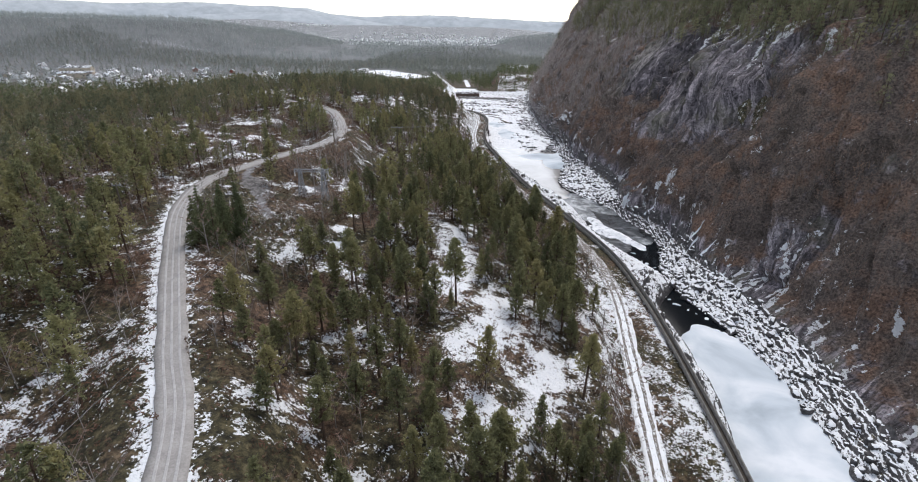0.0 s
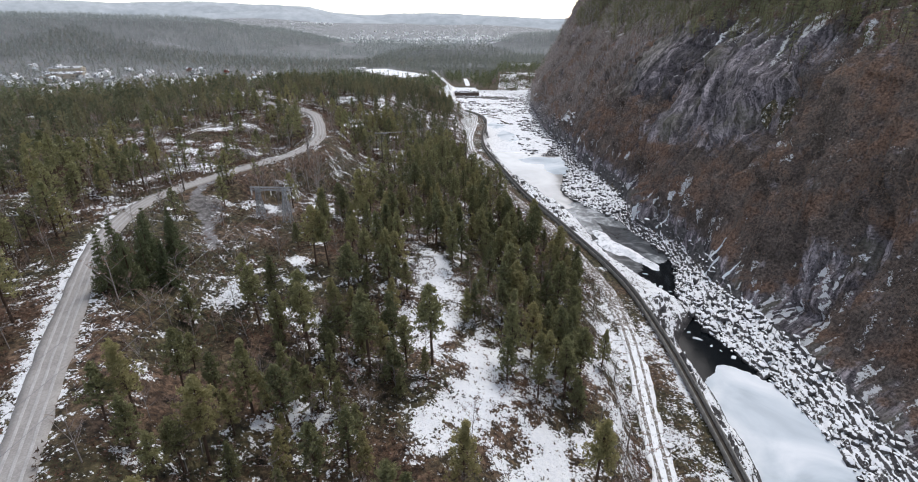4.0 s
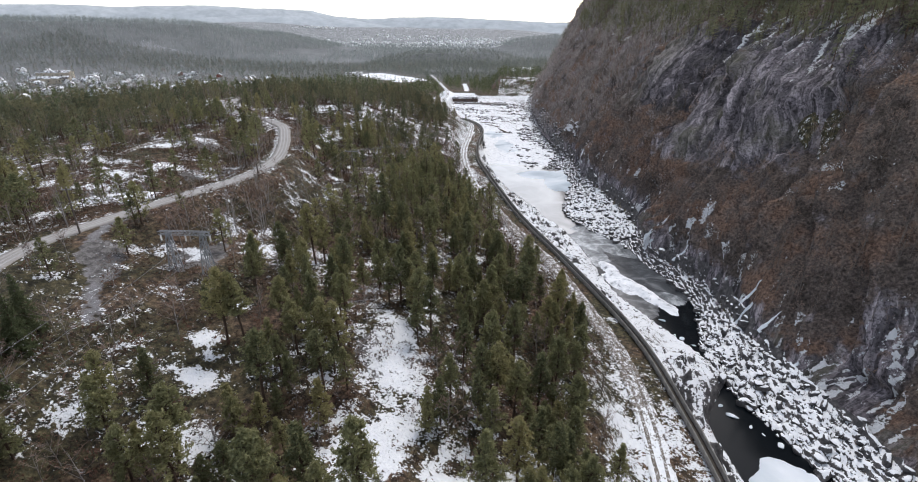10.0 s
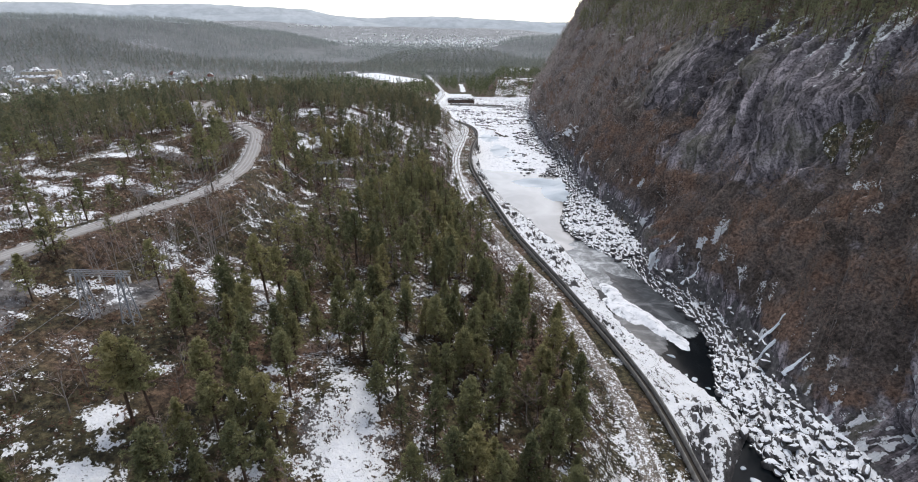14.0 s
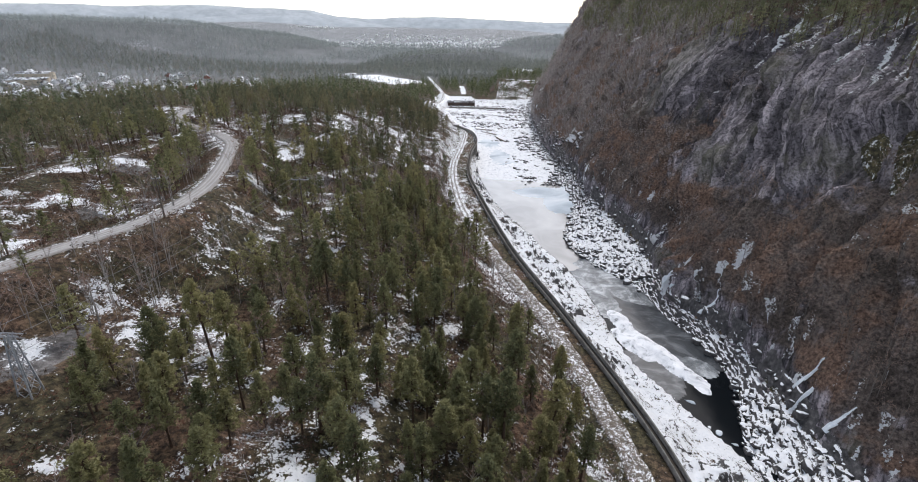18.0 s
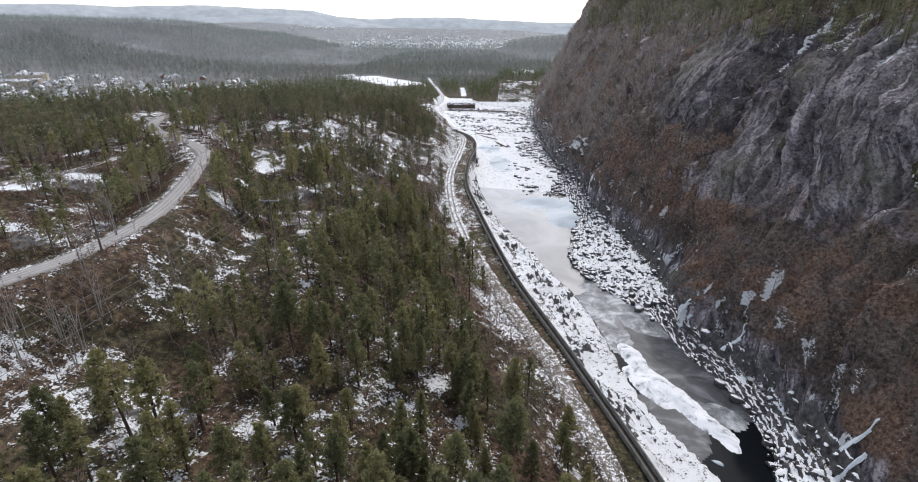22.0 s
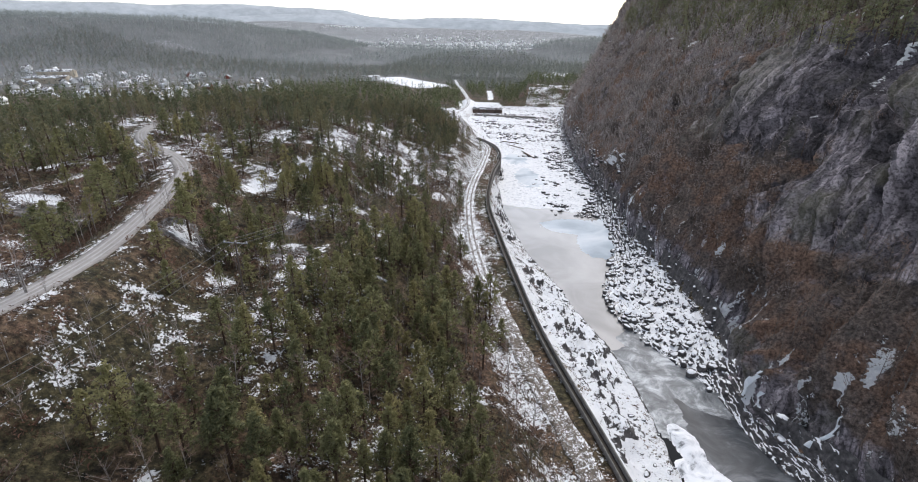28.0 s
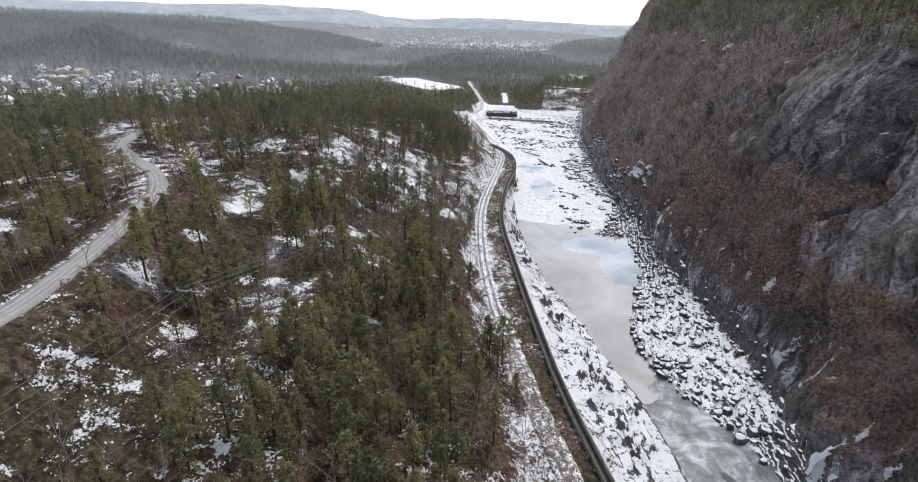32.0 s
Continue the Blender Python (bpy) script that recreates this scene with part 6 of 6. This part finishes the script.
q = np.random.default_rng(51)
spots_h = [(-361, 571, 16, 9), (-432, 580, 12, 8), (-469, 527, 13, 8), (-480, 485, 12, 8), (-321, 645, 10, 8), (-304, 663, 10, 8), (-588, 690, 12, 9), (-399, 574, 11, 8)]
for k in range(85):
    spots_h.append((float(q.uniform(-760, -340)), float(q.uniform(530, 780)), float(q.uniform(7, 11)), float(q.uniform(6, 8))))
for hx_, hy_, a, b in spots_h:
    kind = q.random()
    wall, label = (PALE, "white wooden house with a dark snowy roof") if kind < 0.8 else (OCHRE, "ochre wooden house with a dark snowy roof") if kind < 0.97 else (REDWALL, "red wooden house with a dark snowy roof")
    house(hx_, hy_, float(q.uniform(0, 180)), a, b, float(q.uniform(2.8, 4.6)), wall, label)
house(-604, 642, 20, 44, 16, 6.5, OCHRE, "long ochre hall with a snowy roof", 0.15)
house(-655, 700, 20, 40, 16, 8, OCHRE, "ochre hall with a snowy roof", 0.15)
BROWNWALL = two_tone("brown_brick", (0.07, 0.05, 0.04), (0.15, 0.11, 0.09), 0.8, 0.8, 0.2, 0.01, 8)
house(-69, 605, 5, 27, 9, 5.5, BROWNWALL, "brown brick power station beside the weir", 0.12)
house(-262, 806, 40, 26, 10, 5, PALE, "pale low hall beside the snowy field", 0.15)

specks = []
for amount, a0, a1, r0, r1 in ((430, 1.5, 19, 1850, 2550), (50, 20.5, 24.5, 2740, 2860), (70, 19, 31, 1900, 2450)):
    for k in range(amount):
        a = radians(float(q.uniform(a0, a1)))
        r = r0 + (r1 - r0) * float(q.random()) ** 1.4
        sx_, sy_ = -math.sin(a) * r, math.cos(a) * r
        if q.random() < 2.4 * fbm(np.array([sx_ / 130]), np.array([sy_ / 130]), 91, 3)[0] ** 2:
            specks.append((sx_, sy_, float(q.uniform(6, 13)), float(q.uniform(0, 180))))
zs = height(np.array([p[0] for p in specks]), np.array([p[1] for p in specks]))
far_rows = [((p[0], p[1], float(zz) + 3), (p[2], 8, 6), p[3]) for p, zz in zip(specks, zs)]
fv, ff = boxes(far_rows)
tagged(new("far_town", mesh_of("far_town", fv, ff, PALE)), "white houses of the distant town", "houses", kind="stuff")

# ---- the weir and the logs ----
tagged(new("weir", mesh_of("weir", *boxes([((-50, 583, 0.6), (56, 1.2, 2.2), -3)]), CONCRETE)), "low concrete weir across the frozen river", "weir")
log_v, log_f = rod((-7, 0, 0), (7, 0, 0.2), 0.32, 0.22, 8)
log_me = mesh_of("log", log_v, log_f, BARK, None, True)
for lx_, ly_, turn in ((-19, 438, 118), (-17, 433, 124), (-33, 470, 160), (-27, 456, 140)):
    ob = new("log", log_me)
    ob.matrix_basis = pose(lx_, ly_, 0.9, 0, 0, turn)
    tagged(ob, "dark drift log stranded on the river ice", "log", "logs on the ice")

# ---- the power line ----
def lattice(root, x, tall, wide=2.0, slim=0.5):
    """One lattice leg with corner angles and crossed braces."""
    corners = [(-1, -1), (1, -1), (1, 1), (-1, 1)]
    at = lambda c, q_: (x + c[0] * (wide + (slim - wide) * q_) / 2, c[1] * (wide + (slim - wide) * q_) / 2, tall * q_)
    for c in corners:
        part("corner_angle", mesh_of("corner_angle", *rod(at(c, 0), at(c, 1), 0.12, 0.1, 4), STEEL), root)
    braces = []
    for k in range(7):
        q0, q1 = k / 7, (k + 1) / 7
        for i in range(4):
            a, b = corners[i], corners[(i + 1) % 4]
            braces += [rod(at(a, q0), at(b, q1), 0.055, 0.055, 3), rod(at(b, q0), at(a, q1), 0.055, 0.055, 3)]
    part("bracing", mesh_of("bracing", *joined(braces), STEEL), root)


def pylon(x, y, z, turn, tall):
    root = tagged(new("power_pylon"), "grey steel lattice portal pylon on the heath", "pylon")
    root.matrix_basis = pose(x, y, z, 0, 0, turn)
    lattice(root, -3.0, tall)
    lattice(root, 3.0, tall)
    bars = [rod((-4.6, dy, tall + dz), (4.6, dy, tall + dz), 0.075, 0.075, 4) for dy in (-0.3, 0.3) for dz in (-0.5, 0.1)]
    for k in range(14):
        a, b = -4.6 + k * 9.2 / 14, -4.6 + (k + 1) * 9.2 / 14
        bars += [rod((a, dy, tall - 0.5), (b, dy, tall + 0.1), 0.03, 0.03, 3) for dy in (-0.3, 0.3)] + [rod((a, -0.3, tall + 0.1), (b, 0.3, tall + 0.1), 0.03, 0.03, 3)]
    part("crossarm", mesh_of("crossarm", *joined(bars), STEEL), root)
    for dx in (-4.4, 0, 4.4):
        discs = [rod((dx, 0, tall - 0.6 - 0.16 * k), (dx, 0, tall - 0.72 - 0.16 * k), 0.16, 0.05, 8) for k in range(7)]
        part("insulator", mesh_of("insulator", *joined(discs), PALE), root, "pale porcelain insulator string")
    return root


def wood_pole(x, y, z, turn, tall, arm):
    root = tagged(new("utility_pole"), "weathered wooden power pole with a crossarm", "pole", "poles of the lines")
    root.matrix_basis = pose(x, y, z, 0, 0, turn)
    part("pole", mesh_of("pole", *rod((0, 0, -0.5), (0, 0, tall), 0.17, 0.12, 8), POLEWOOD), root)
    if arm:
        part("crossarm", mesh_of("crossarm", *boxes([((0, 0.15, tall - 0.3), (arm, 0.14, 0.18), 0)]), STEEL), root)
        for dx in (-arm / 2 + 0.1, 0, arm / 2 - 0.1):
            part("insulator", mesh_of("insulator", *rod((dx, 0.15, tall - 0.2), (dx, 0.15, tall + 0.15), 0.08, 0.05, 6), PALE), root)
    return root


def ground_at(x, y):
    return float(height(np.array([float(x)]), np.array([float(y)]))[0])


PYLON_TOP = 10.2
pylon(-54.6, 121.8, 30.6, 4, PYLON_TOP)
pole_z = ground_at(-49, 191)
wood_pole(-49, 191, pole_z, 4, 10.2, 4.2)
next_z = ground_at(-42, 318)
wood_pole(-42, 318, next_z, -6, 8.6, 4.2)
for x, y, tall, arm in ((-76.3, 123, 8.5, 1.6), (-79, 86, 8.5, 1.6), (-64, 164, 8.0, 1.6)):
    wood_pole(x, y, ground_at(x, y), 20, tall, arm)
for x, y in ((18, 124.3), (19.5, 101), (18.5, 82), (15.5, 146)):
    ob = tagged(new("bank_pole", mesh_of("bank_pole", *rod((0, 0, -0.4), (0, 0, 4.6), 0.1, 0.08, 6), POLEWOOD)), "short wooden pole on the snowy bank", "pole", "poles on the bank")
    ob.location = (x, y, ground_at(x, y))


def cable(a, b, sag, r=0.032):
    """One sagging tube between two points."""
    a, b = np.array(a, float), np.array(b, float)
    t = np.linspace(0, 1, 24)
    p = a + (b - a) * t[:, None]
    p[:, 2] -= sag * 4 * t * (1 - t)
    ring = np.array([(1, 0, 0), (0, 0, 1), (-1, 0, 0), (0, 0, -1), (1, 0, 0)]) * r
    v = (p[:, None] + ring[None]).reshape(-1, 3)
    ob = new("power_cable", mesh_of("power_cable", v, grid_faces(24, 5), WIRE))
    return tagged(ob, "thin grey overhead power cable", "cable", "cables of the power line")


for off in (-4.4, 0, 4.4):
    top = 30.6 + PYLON_TOP - 1.8
    o2 = off * 0.42
    cable((-42 + off, -60, 43), (-54.6 + off, 121.8, top), 3.2)
    cable((-54.6 + off, 121.8, top), (-49 + o2, 191, pole_z + 10.2), 1.3)
    cable((-49 + o2, 191, pole_z + 10.2), (-42 + o2, 318, next_z + 8.6), 2.0)
